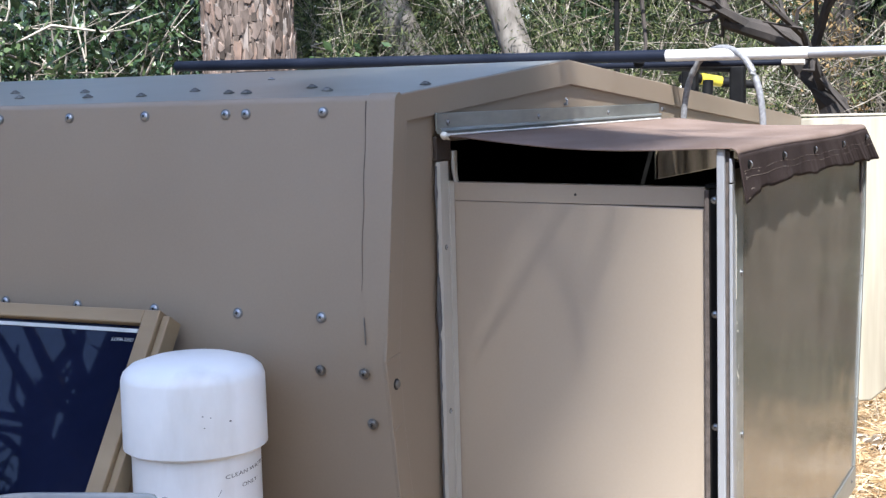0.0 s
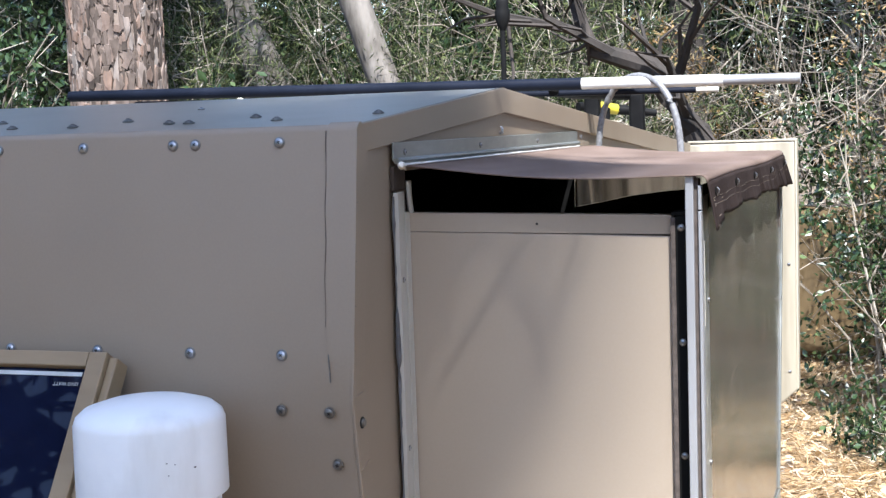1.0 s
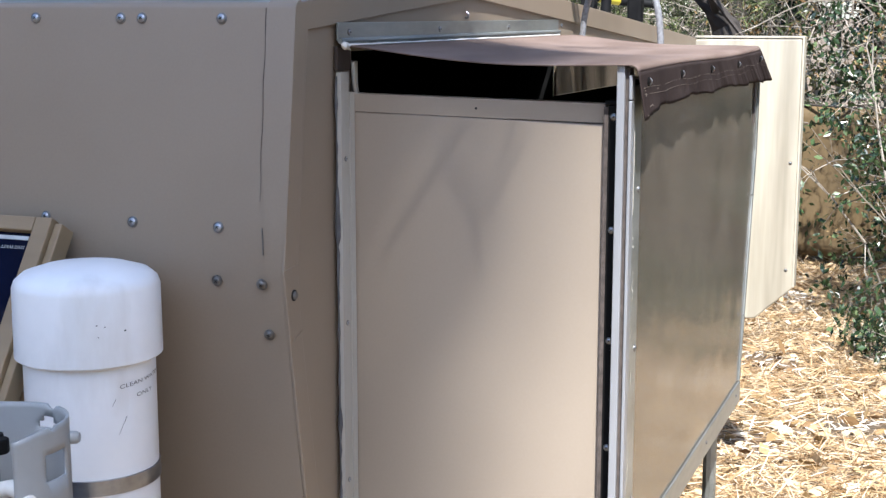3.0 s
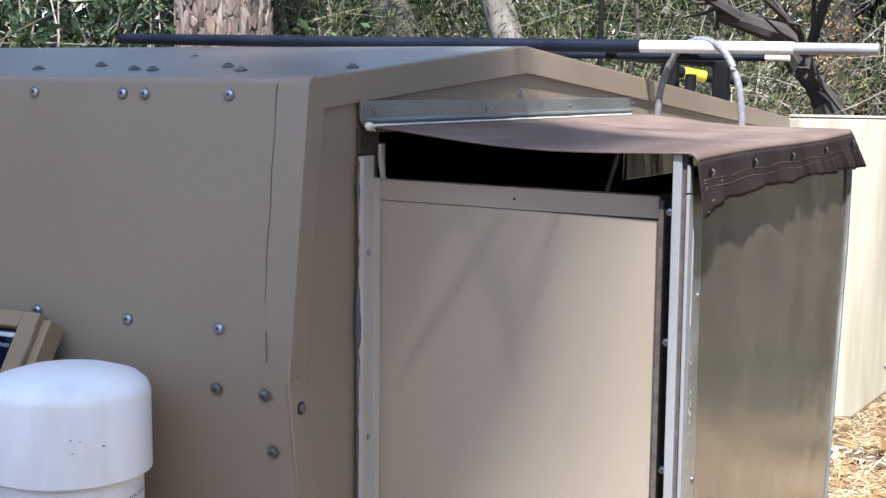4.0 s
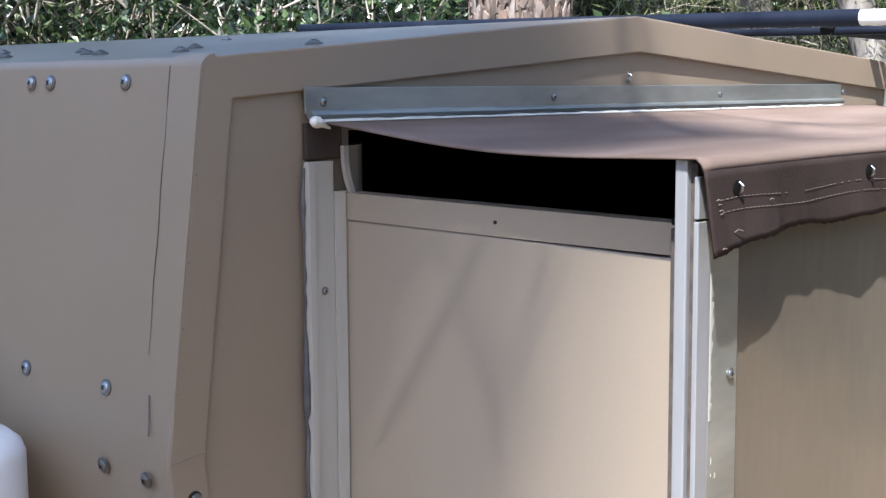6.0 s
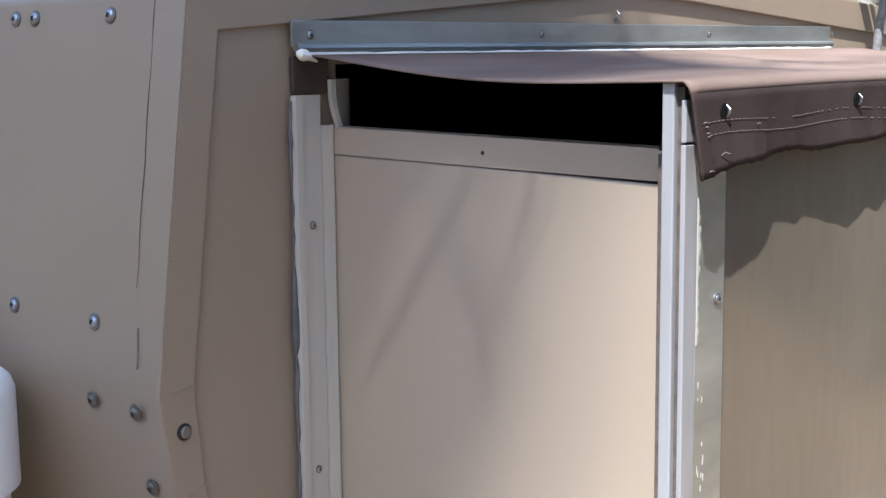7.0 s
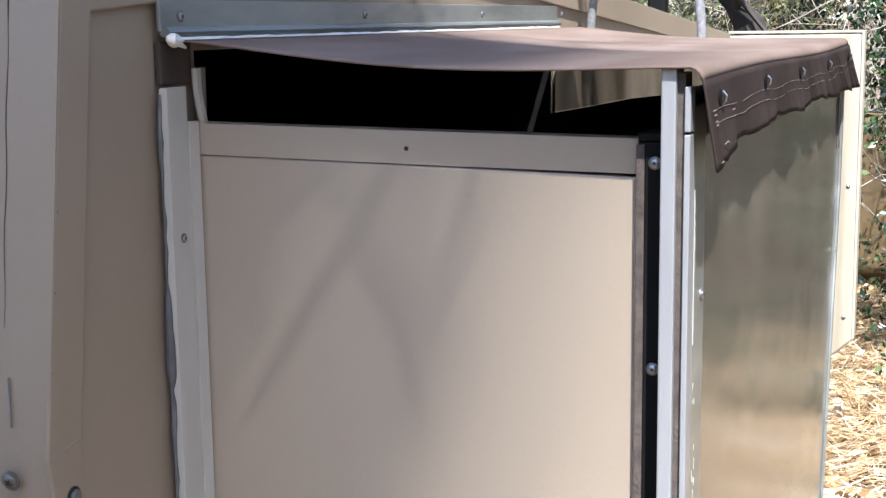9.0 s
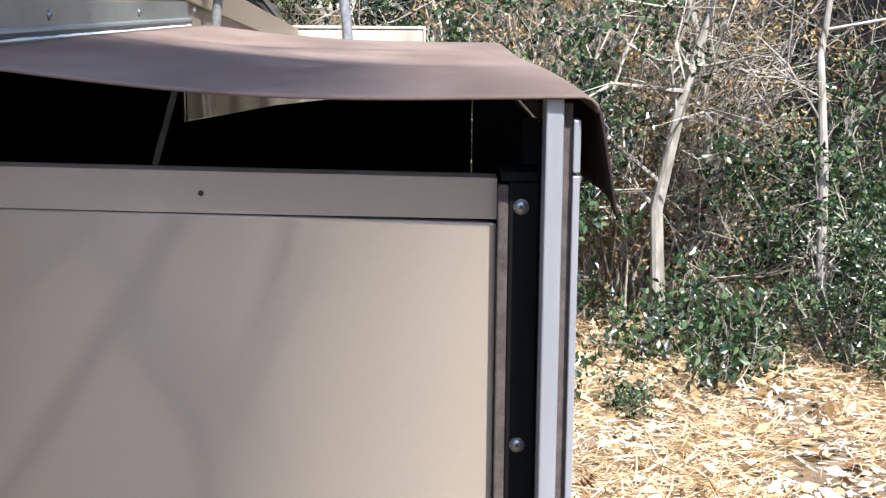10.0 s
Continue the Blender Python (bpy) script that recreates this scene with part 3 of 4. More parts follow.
pane = part("clear_window", Shape().prism([(-0.302, 1.1723), (-0.302, 1.222), (0.004, 1.232), (0.004, 1.1435), (-0.045, 1.1513), (-0.09, 1.1603), (-0.15, 1.1673), (-0.22, 1.1713)], 0.9285, 0.9305, "x"), VINYL, porch, "scratched clear vinyl window")
pane.visible_shadow = False
for x, y in ((0.2, -0.29), (0.86, -0.29)):
    part("leg", Shape().tube([(x, y, -0.06), (x, y, BOT)], 0.011, 10), ALU_OLD, porch, smooth=True)

# ---- flashing over the porch ----
flash = thing("flashing", "oxidised aluminium flashing strip sealed along its lower edge", "flashing", at=pose(0, BACK, 0))
part("strip", Shape().box((0.090, -0.0075, 1.249), (0.945, -0.005, 1.2685)), ALU_OLD, flash, bevel=0.0006)
part("bead", Shape().tube([(0.092, -0.009, 1.2485), (0.945, -0.009, 1.2485)], 0.0034, 10), ALU_OLD, flash, "rounded bright aluminium edge", smooth=True)
seal = Shape()
random.seed(5)
seal.tube([(0.1 + 0.845 * i / 70, -0.0105, 1.2436) for i in range(71)], [0.0012 + random.uniform(0, 0.0009) for _ in range(71)], 6)
part("sealant_line", seal, SEALANT, flash, "white sealant line", smooth=True)
for x, z in ((0.099, 1.258), (0.374, 1.259), (0.654, 1.259), (0.932, 1.259)):
    screw(flash, (x, -0.0075, z), (0, -1, 0), 0.6)
part("stud", Shape().tube([(0.504, -0.004, 1.2725), (0.504, -0.0075, 1.2735), (0.504, -0.0082, 1.2775), (0.504, -0.006, 1.2815)], [0.002, 0.0024, 0.002, 0.0012], 10), STEEL, flash, smooth=True)
knob = Shape()
knob.tube([(0.0895, -0.012, 1.2445), (0.092, -0.014, 1.2440), (0.096, -0.014, 1.2430), (0.100, -0.014, 1.2415), (0.108, -0.014, 1.2385)], [0.0016, 0.0042, 0.0046, 0.0022, 0.0008], 10)
part("sealant_blob", knob, SEALANT, flash, "white blob of sealant", smooth=True)

# ---- canvas awning ----
awning = thing("awning", "faded brown canvas awning with a frayed buttoned valance", "awning")
NX, NY = 60, 24
canopy = Shape()


def canopy_z(u, v):
    front = 1.2275 + 0.0015 * math.sin(7 * u)
    back = 1.2435
    sag = 0.006 * math.sin(math.pi * min(1, v)) * (1 - 0.3 * u) + 0.0022 * math.sin(13 * u + 3 * v) * math.sin(math.pi * v)
    return back + (front - back) * v - sag


for j in range(NY + 1):
    v = j / NY
    for i in range(NX + 1):
        u = i / NX
        x0, x1 = 0.099 - 0.009 * v, 1.0 - 0.07 * v
        canopy.v.append((x0 + (x1 - x0) * u, -0.010 - 0.318 * v, canopy_z(u, v)))
for k, (dy, dz) in enumerate(((0.004, 0.001), (0.0065, 0.0035), (0.0078, 0.0075))):
    for i in range(NX + 1):
        u = i / NX
        canopy.v.append((0.087 + 0.843 * u, -0.328 - dy, canopy_z(u, 1) - dz))
W = NX + 1
canopy.f = [(j * W + i, j * W + i + 1, (j + 1) * W + i + 1, (j + 1) * W + i) for j in range(NY + 3) for i in range(NX)]
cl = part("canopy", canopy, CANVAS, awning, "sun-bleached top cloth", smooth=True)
md = cl.modifiers.new("cloth", "SOLIDIFY")
md.thickness, md.offset = 0.0014, -1
VX, VZ = 300, 10
val = Shape()
random.seed(11)


def wrinkle(x):
    """Upright folds of the hanging cloth, sharper on one flank."""
    a = 47 * x + 1.6 * math.sin(9 * x)
    return 0.0016 * math.sin(a) + 0.0011 * math.sin(2.3 * a + 1) ** 3 + 0.0022 * noise.noise((x * 38, 2.0, 0))


def drop(u):
    """Depth of the frayed lower hem along the valance."""
    x = 0.087 + 0.843 * u
    return 0.0475 - 0.0075 * min(1, u * 7) + 0.010 * max(0.0, u - 0.6) / 0.4 + 0.0014 * math.sin(31 * x) + 0.0009 * math.sin(83 * x + 1) + 0.0012 * noise.noise((x * 220, 0, 0))


for j in range(VZ + 1):
    w = j / VZ
    for i in range(VX + 1):
        u = i / VX
        x = 0.087 + 0.843 * u
        z = canopy_z(u, 1) - 0.0075 - drop(u) * w
        y = -0.3358 - 0.004 * w - wrinkle(x) * w - 0.006 * w * max(0, 1 - u * 9)
        val.v.append((x - 0.002 * w * max(0, 1 - u * 9) + 0.11 * w * max(0.0, u - 0.3) / 0.7, y, z))
W = VX + 1
val.f = [(j * W + i, j * W + i + 1, (j + 1) * W + i + 1, (j + 1) * W + i) for j in range(VZ) for i in range(VX)]
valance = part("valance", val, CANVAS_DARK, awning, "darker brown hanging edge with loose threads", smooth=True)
md = valance.modifiers.new("cloth", "SOLIDIFY")
md.thickness, md.offset = 0.0014, 0


def on_valance(x, depth):
    """The outside of the valance at x, as far below the fold as depth."""
    u = (x - 0.087) / 0.843
    w = depth / drop(u)
    y = -0.3358 - 0.004 * w - wrinkle(x) * w - 0.006 * w * max(0, 1 - u * 9)
    return (x - 0.002 * w * max(0, 1 - u * 9) + 0.11 * w * max(0.0, u - 0.3) / 0.7, y - 0.0012, canopy_z(u, 1) - 0.0075 - depth)


st = Shape()
for row, reach in ((0.0175, 0.17), (0.0245, 0.30)):
    x = 0.099
    while x < 0.92:
        wave = lambda q: row + 0.0012 * math.sin(40 * q) + 0.03 * max(0.0, 0.115 - q)
        if x < reach * 0.6 or random.random() < (0.95 if x < reach else 0.6):
            st.tube([on_valance(x, wave(x)), on_valance(x + 0.0028, wave(x + 0.0028))], 0.00022, 4)
        x += 0.0049
part("stitching", st, THREAD, valance, "pale stitching")["kind"] = "stuff"
loose = Shape()
for x, d, L in ((0.094, 0.017, 0.0025), (0.095, 0.0195, 0.002), (0.0955, 0.023, 0.0025), (0.096, 0.025, 0.002), (0.108, 0.036, 0.006), (0.155, 0.021, 0.003), (0.0935, 0.0445, 0.003)):
    a = Vector(on_valance(x, d))
    loose.tube([a, a + Vector((0.2 * L, -0.3 * L, 0.3 * L)), a + Vector((0.9 * L, -0.4 * L, 0.1 * L))], 0.00035, 5)
part("loose_thread", loose, THREAD, valance)["kind"] = "stuff"
for x in (0.117, 0.292, 0.477, 0.68, 0.885):
    p = Vector(on_valance(x, 0.0115))
    pit = Shape().lathe([(0.0042, 0.0), (0.0042, -0.0009), (0.0034, -0.0011)], (0, 0, 0), 16, "y")
    pit.v = [(p.x - 0.0008 + 0.85 * vx, p.y + vy, p.z + 1.2 * vz) for vx, vy, vz in pit.v]
    bt = part("fastener", pit, BLACK, valance, "dark metal turn button", smooth=True)
    part("turn_pin", Shape().tube([(p.x + 0.0008, p.y - 0.0014, p.z - 0.0034), (p.x + 0.0006, p.y - 0.0032, p.z - 0.001), (p.x + 0.0006, p.y - 0.0034, p.z + 0.0015), (p.x + 0.0004, p.y - 0.0018, p.z + 0.0042)], [0.0005, 0.0009, 0.0009, 0.0005], 8), STEEL, bt, smooth=True)

# ---- poles, bracket, hose and rod above the roof ----
pole = thing("roof_pole", "dark navy pole with a white end lying over the roof", "pole")
part("dark_tube", Shape().tube([(1.02, 1.037, 1.366), (1.0, 0.004, 1.3485)], 0.0105, 18), POLE_DARK, pole, smooth=True)
part("white_tube", Shape().tube([(1.0, 0.004, 1.3485), (0.994, -0.235, 1.3445)], 0.0098, 18), POLE_WHITE, pole, "glossy white tube", smooth=True)
part("grey_tube", Shape().tube([(0.994, -0.235, 1.3445), (0.991, -0.358, 1.3425)], 0.0088, 18), ALU, pole, smooth=True)
thin = thing("thin_pole", "thin black pole with a white tip under the thicker one", "pole")
part("shaft", Shape().tube([(1.035, 0.9, 1.346), (1.03, -0.185, 1.331)], 0.0052, 12), POLE_DARK, thin, smooth=True)
part("tip", Shape().tube([(1.03, -0.185, 1.331), (1.03, -0.222, 1.3305)], 0.0045, 12), POLE_WHITE, thin, smooth=True)
brk = thing("roof_bracket", "black plastic pole bracket on the roof", "bracket")
for bx, by in ((1.5, 0.10), (1.62, 0.03)):
    zr = roof_at(bx)
    part("stand", Shape().box((bx - 0.014, by - 0.016, zr - 0.002), (bx + 0.014, by + 0.016, zr + 0.085)), RUBBER, brk, bevel=0.006)
part("arm", Shape().tube([(1.02, 0.06, 1.338), (1.3, 0.08, 1.336), (1.62, 0.05, 1.335)], 0.009, 10), RUBBER, brk, smooth=True)
valve = thing("hose_valve", "grey spigot with a yellow collar on the roof", "valve")
zr = roof_at(1.75)
part("stem", Shape().tube([(1.75, 0.13, zr - 0.001), (1.76, 0.13, 1.312)], 0.012, 12), RUBBER, valve, smooth=True)
part("collar", Shape().tube([(1.79, 0.155, 1.3165), (1.82, 0.115, 1.309)], [0.013, 0.012], 16), YELLOW, valve, "yellow plastic collar", smooth=True)
part("nozzle", Shape().tube([(1.82, 0.115, 1.309), (1.85, 0.03, 1.298)], [0.012, 0.008], 12), RUBBER, valve, smooth=True)
part("cap", Shape().tube([(1.75, 0.19, 1.318), (1.79, 0.155, 1.3165)], [0.010, 0.011], 12), RUBBER, valve, smooth=True)
hose = thing("hose", "clear braided hose arched over the awning", "hose")
arc = []
a0, a1 = Vector((1.044, -0.012, 1.20)), Vector((0.965, -0.168, 1.20))
for i in range(41):
    s = i / 40
    base = a0.lerp(a1, 0.5 - 0.5 * math.cos(math.pi * s))
    base.z = 1.20 + 0.158 * math.sin(math.pi * s) ** 0.72
    arc.append(base)
part("tube", Shape().tube(arc, 0.0056, 12), HOSE, hose, smooth=True)
rod = thing("finial_rod", "black iron rod with a knobbed top beside the camper", "rod")
part("shaft", Shape().tube([(2.42, 0.56, -0.05), (2.42, 0.56, 1.55)], 0.008, 10), RUBBER, rod, smooth=True)
part("finial", Shape().lathe([(0.008, 0), (0.014, 0.012), (0.021, 0.032), (0.022, 0.052), (0.017, 0.066), (0.019, 0.075), (0.012, 0.098), (0.003, 0.106)], (2.42, 0.56, 1.545), 18), RUBBER, rod, smooth=True)

# ---- water tube ----
tank = thing("water_tube", "white plastic water tube with a domed cap strapped beside the camper", "water tank")
CX, CY = -0.1235, 0.1905
R = 0.0675
part("pipe", Shape().lathe([(R - 0.006, 0.0), (R, 0.002), (R, 0.935)], (CX, CY, 0.0), 64), PVC, tank, smooth=True)
C = 0.0755
lid = part("cap", Shape().lathe([(C - 0.004, 0.0), (C, 0.003), (C - 0.0005, 0.075), (C - 0.003, 0.082), (C - 0.011, 0.089), (C - 0.03, 0.095), (C - 0.052, 0.098), (0.004, 0.099)], (CX, CY, 0.927), 64), PVC, tank, "white domed plastic cap", smooth=True)
part("strap", Shape().lathe([(R + 0.0005, 0), (R + 0.0016, 0.0005), (R + 0.0016, 0.0165), (R + 0.0005, 0.017)], (CX, CY, 0.795), 64), STEEL, tank, "stainless steel strap", smooth=True)


def lettering(text, height, place):
    """Flat letters as points and faces, x along the line, laid out by place(x, z)."""
    cu = bpy.data.curves.new("letters", "FONT")
    cu.body, cu.size = text, height / 0.7
    cu.resolution_u = 3
    ob = bpy.data.objects.new("letters", cu)
    scene.collection.objects.link(ob)
    me = bpy.data.meshes.new_from_object(ob.evaluated_get(bpy.context.evaluated_depsgraph_get()))
    bpy.data.objects.remove(ob)
    s = Shape()
    s.v = [place(v.co.x, v.co.y) for v in me.vertices]
    s.f = [tuple(p.vertices) for p in me.polygons]
    return s


def round_pipe(a0, z0, slope):
    return lambda x, z: (CX + (R + 0.0006) * math.cos(a0 + x / R), CY + (R + 0.0006) * math.sin(a0 + x / R), z0 + 0.62 * z + slope * x)


part("lettering", lettering("CLEAN WATER", 0.0066, round_pipe(radians(240), 0.9045, 0.07)), INK, tank)
part("lettering", lettering("ONLY", 0.0066, round_pipe(radians(257), 0.8925, 0.07)), INK, tank)
scratch = Shape()
for a, z, da, dz in ((233, 0.888, 3.5, 0.0065), (238, 0.857, 8, 0.018)):
    f = round_pipe(radians(a), z, 0)
    scratch.tube([f(0, 0), f(radians(da) * R, dz / 0.62)], [0.00015, 0.00028], 5)
part("scratch", scratch, INK, tank)
for a, z, r in ((222, 0.974, 0.0006), (228, 0.972, 0.0005), (223, 0.962, 0.0005), (244, 0.966, 0.0009)):
    c, n = radians(a), 6
    dot = [(CX + (C + 0.0002) * math.cos(c + r * math.cos(k * 1.05) * 1.6 / C), CY + (C + 0.0002) * math.sin(c + r * math.cos(k * 1.05) * 1.6 / C), z + r * math.sin(k * 1.05)) for k in range(n)]
    inner = [(CX + (px - CX) * 0.985, CY + (py - CY) * 0.985, pz) for px, py, pz in dot]
    part("dirt_speck", Shape().add(dot + inner, [tuple(range(n))] + [(k, (k + 1) % n, n + (k + 1) % n, n + k) for k in range(n)]), CAULK, lid)

# ---- solar panel leaning on the camper ----
lean = radians(33)
solar = thing("solar_panel", "dark solar panel in a tan wooden frame leaning on the camper", "solar panel")
S0 = Vector((-0.064, 0.274, 1.059))
down, along, face = Vector((-math.sin(lean), 0, -math.cos(lean))), Vector((0, 1, 0)), Vector((-math.cos(lean), 0, math.sin(lean)))
PW, PH = 0.36, 0.30


def tilt_box(a0, a1, d0, d1, h0, h1):
    """A box on the leaning board: along it, down it, and out from its face."""
    s = Shape().box((0, 0, 0), (1, 1, 1))
    s.v = [tuple(S0 + along * (a0 + (a1 - a0) * x) + down * (d0 + (d1 - d0) * y) + face * (h0 + (h1 - h0) * z)) for x, y, z in s.v]
    return s


bw = 0.022
part("frame_rail", tilt_box(0.0005, bw, 0.0, PH, -0.022, 0.0), WOODTRIM, solar, bevel=0.0015)
part("frame_rail", tilt_box(PW - bw, PW, 0.0, PH, -0.022, 0.0), WOODTRIM, solar, bevel=0.0015)
part("frame_rail", tilt_box(bw + 0.0004, PW - bw - 0.0004, 0.0, 0.017, -0.022, 0.0), WOODTRIM, solar, bevel=0.0015)
part("frame_rail", tilt_box(bw + 0.0004, PW - bw - 0.0004, PH - 0.017, PH, -0.022, 0.0), WOODTRIM, solar, bevel=0.0015)
part("side_cheek", tilt_box(-0.010, 0.0, 0.004, PH, -0.03, -0.006), WOODTRIM, solar, bevel=0.0015)
glass = part("glass", tilt_box(bw + 0.0005, PW - bw - 0.0005, 0.0175, PH - 0.0175, -0.016, -0.008), CELL, solar, "glossy dark blue solar glass")
part("edge_strip", tilt_box(bw + 0.006, PW - bw - 0.006, 0.0215, 0.0260, -0.0078, -0.0068), CELLTRIM, glass)
part("edge_strip", tilt_box(bw + 0.006, PW - bw - 0.006, PH - 0.0260, PH - 0.0215, -0.0078, -0.0068), CELLTRIM, glass)
part("lettering", lettering("12V/2 WATT", 0.0040, lambda x, z: tuple(S0 + along * (bw + 0.007 + x) + down * (0.033 + z) + face * -0.0072)), CELLTRIM, glass)
for a in (0.10, 0.26):
    part("foot", Shape().tube([tuple(S0 + along * a + down * PH * 0.98 + face * -0.02), tuple((S0 + along * a + down * PH * 0.98 + face * -0.02)[:2]) + (-0.04,)], 0.012, 10), WOODTRIM, solar)

# ---- gas bottle ----
bottle = thing("gas_bottle", "grey steel gas bottle with a slotted valve collar", "gas bottle")
BX, BY, BR, BT = -0.377, 0.0957, 0.052, 0.9395
ALONG = Vector((-0.34, 0.94, 0)) * 0.09
MX, MY = BX + ALONG.x / 2, BY + ALONG.y / 2
part("tank", Shape().lathe([(0.08, 0.0), (0.09, 0.02), (0.118, 0.10), (0.122, 0.22), (0.122, 0.63), (0.112, 0.70), (0.08, 0.75), (0.03, 0.77)], (MX, MY, 0.0), 40), GREYSTEEL, bottle, smooth=True)
plan = []
for i in range(-27, 41):
    a = radians(5 * i)
    p = Vector((BX + BR * math.cos(a), BY + BR * math.sin(a), 0))
    if i == 4:
        plan += [(20, p), (20, p + ALONG * 0.5)]
    plan.append((5 * i, p + ALONG if i >= 4 else p))
depths = [0.0, 0.005, 0.011, 0.016, 0.022, 0.030, 0.038, 0.046, 0.06, 0.20]
collar = Shape()
for d in depths:
    for deg, p in plan:
        dip = 0.006 * max(0, (-110 - deg) / 25) if d < 0.02 else 0
        nick = 0.004 if d == 0 and deg in (-15, -10, -95) else 0
        collar.v.append((p.x, p.y, BT - d - dip - nick))
N = len(plan)
for j in range(len(depths) - 1):
    for i in range(N - 1):
        deg = plan[i][0]
        hole = (-20 <= deg < 5 and j == 3) or (-15 <= deg < 0 and j == 2) or (-105 <= deg < -75 and 4 <= j <= 6) or (100 <= deg < 150 and 4 <= j <= 6)
        if not hole:
            collar.f.append((j * N + i, j * N + i + 1, (j + 1) * N + i + 1, (j + 1) * N + i))
co = part("collar", collar, GREYSTEEL, bottle, smooth=True)
md = co.modifiers.new("sheet", "SOLIDIFY")
md.thickness, md.offset = 0.0028, 0
ear = Vector((BX + BR * math.cos(radians(-55)), BY + BR * math.sin(radians(-55)), BT - 0.02))
part("ear", Shape().tube([ear - Vector((0.002, -0.004, 0)), ear + Vector((0.0025, -0.0068, 0)), ear + Vector((0.0033, -0.009, 0))], [0.0058, 0.0056, 0.004], 14), GREYSTEEL, co, smooth=True)
WX, WY = BX - 0.012, BY + 0.012
valve_body = part("valve_body", Shape().tube([(WX, WY, 0.755), (WX, WY, 0.913)], 0.012, 14), SCREW_DULL, bottle, smooth=True)
wheel = Shape()
for k in range(5):
    a0 = 2 * math.pi * k / 5
    wheel.prism([(WX + r * math.cos(a0 + t), WY + r * math.sin(a0 + t)) for r, t in ((0.006, -0.6), (0.018, -0.42), (0.021, -0.15), (0.021, 0.15), (0.018, 0.42), (0.006, 0.6))], 0.912, 0.925, "z")
wheel.lathe([(0.012, 0.0), (0.013, 0.012), (0.009, 0.0165)], (WX, WY, 0.911), 16)
part("hand_wheel", wheel, RUBBER, valve_body, "black plastic hand wheel", bevel=0.0012)
part("gas_hose", Shape().tube([(WX, WY, 0.876), (WX - 0.004, WY - 0.03, 0.886), (WX - 0.012, WY - 0.052, 0.884), (WX - 0.03, WY - 0.066, 0.868), (WX - 0.05, WY - 0.076, 0.82), (WX - 0.06, WY - 0.08, 0.7)], 0.0075, 12), POLE_WHITE, valve_body, "white gas hose", smooth=True)

# ---- woods ----
rng = np.random.default_rng(3)


def pine(name, x, y, r, height, lean=(0, 0), plates=True, bark=None, label=""):
    """A trunk with bark plates, limbs and a needle crown high up."""
    t = thing(name, label, "tree", at=pose(x, y, 0))
    pts = [(lean[0] * h / height + 0.02 * math.sin(h * 1.3), lean[1] * h / height, h) for h in np.linspace(-0.1, height, 14)]
    rad = [r * (1.12 - 0.75 * k / 13) + (0.12 * r if k == 0 else 0) for k in range(14)]
    part("trunk", Shape().tube(pts, rad, 20), bark or BARK_WOOD, t, smooth=True)
    if plates:
        s = Shape()
        local = np.random.default_rng(8)
        h = 0.9
        while h < 2.8:
            a = local.uniform(0, 0.3)
            while a < 6.28:
                w, tall = local.uniform(0.07, 0.21), local.uniform(0.03, 0.11)
                f = h / height * 13
                rr = r * (1.12 - 0.75 * f / 13)
                cx, cy = lean[0] * h / height + 0.02 * math.sin(h * 1.3), lean[1] * h / height
                lift = local.uniform(0.002, 0.011)
                z0 = h + local.uniform(-0.04, 0.04)
                ring = [(-0.5, 0.15), (-0.3, 0.5), (0.25, 0.5), (0.5, 0.1), (0.3, -0.5), (-0.35, -0.45)]
                ring = [(p[0] + local.uniform(-0.28, 0.28), p[1] + local.uniform(-0.3, 0.3)) for p in ring]
                out = [(cx + (rr + 0.002) * math.cos(a + p[0] * w), cy + (rr + 0.002) * math.sin(a + p[0] * w), z0 + p[1] * tall) for p in ring]
                top = [(cx + (rr + lift) * math.cos(a + p[0] * w * 0.82), cy + (rr + lift) * math.sin(a + p[0] * w * 0.82), z0 + p[1] * tall * 0.85) for p in ring]
                s.add(out + top, [(6, 7, 8, 9, 10, 11)] + [(k, (k + 1) % 6, 6 + (k + 1) % 6, 6 + k) for k in range(6)])
                a += w * 0.8
            h += 0.036
        part("bark_plate", s, BARK, t, "flaky reddish grey bark plates")["kind"] = "stuff"
    limbs, cents, dirs = Shape(), [], []
    local = np.random.default_rng(int(x * 10 + y * 7))
    for k in range(16):
        h = height * (0.55 + 0.44 * k / 15)
        a = k * 2.4
        L = (1.0 - 0.6 * k / 15) * 1.9
        p0 = Vector((lean[0] * h / height, lean[1] * h / height, h))
        p1 = p0 + Vector((math.cos(a) * L, math.sin(a) * L, 0.35 * L))
        limbs.tube([p0, p0.lerp(p1, 0.5) + Vector((0, 0, -0.1)), p1], [0.05, 0.03, 0.01], 6)
        for _ in range(9):
            c = np.array(p0.lerp(p1, local.uniform(0.35, 1.05))) + local.normal(0, 0.22, 3)
            d = local.normal(size=(34, 3))
            cents.append(c + 0.05 * d)
            dirs.append(d + [0, 0, 0.3])
    part("limb", limbs, bark or BARK_WOOD, t)
    me = leaf_mesh("crown", np.concatenate(cents), np.concatenate(dirs), 0.2, LEAF_FINE, 0.07, 0.1, local)
    new("crown", me).parent = t
    return t


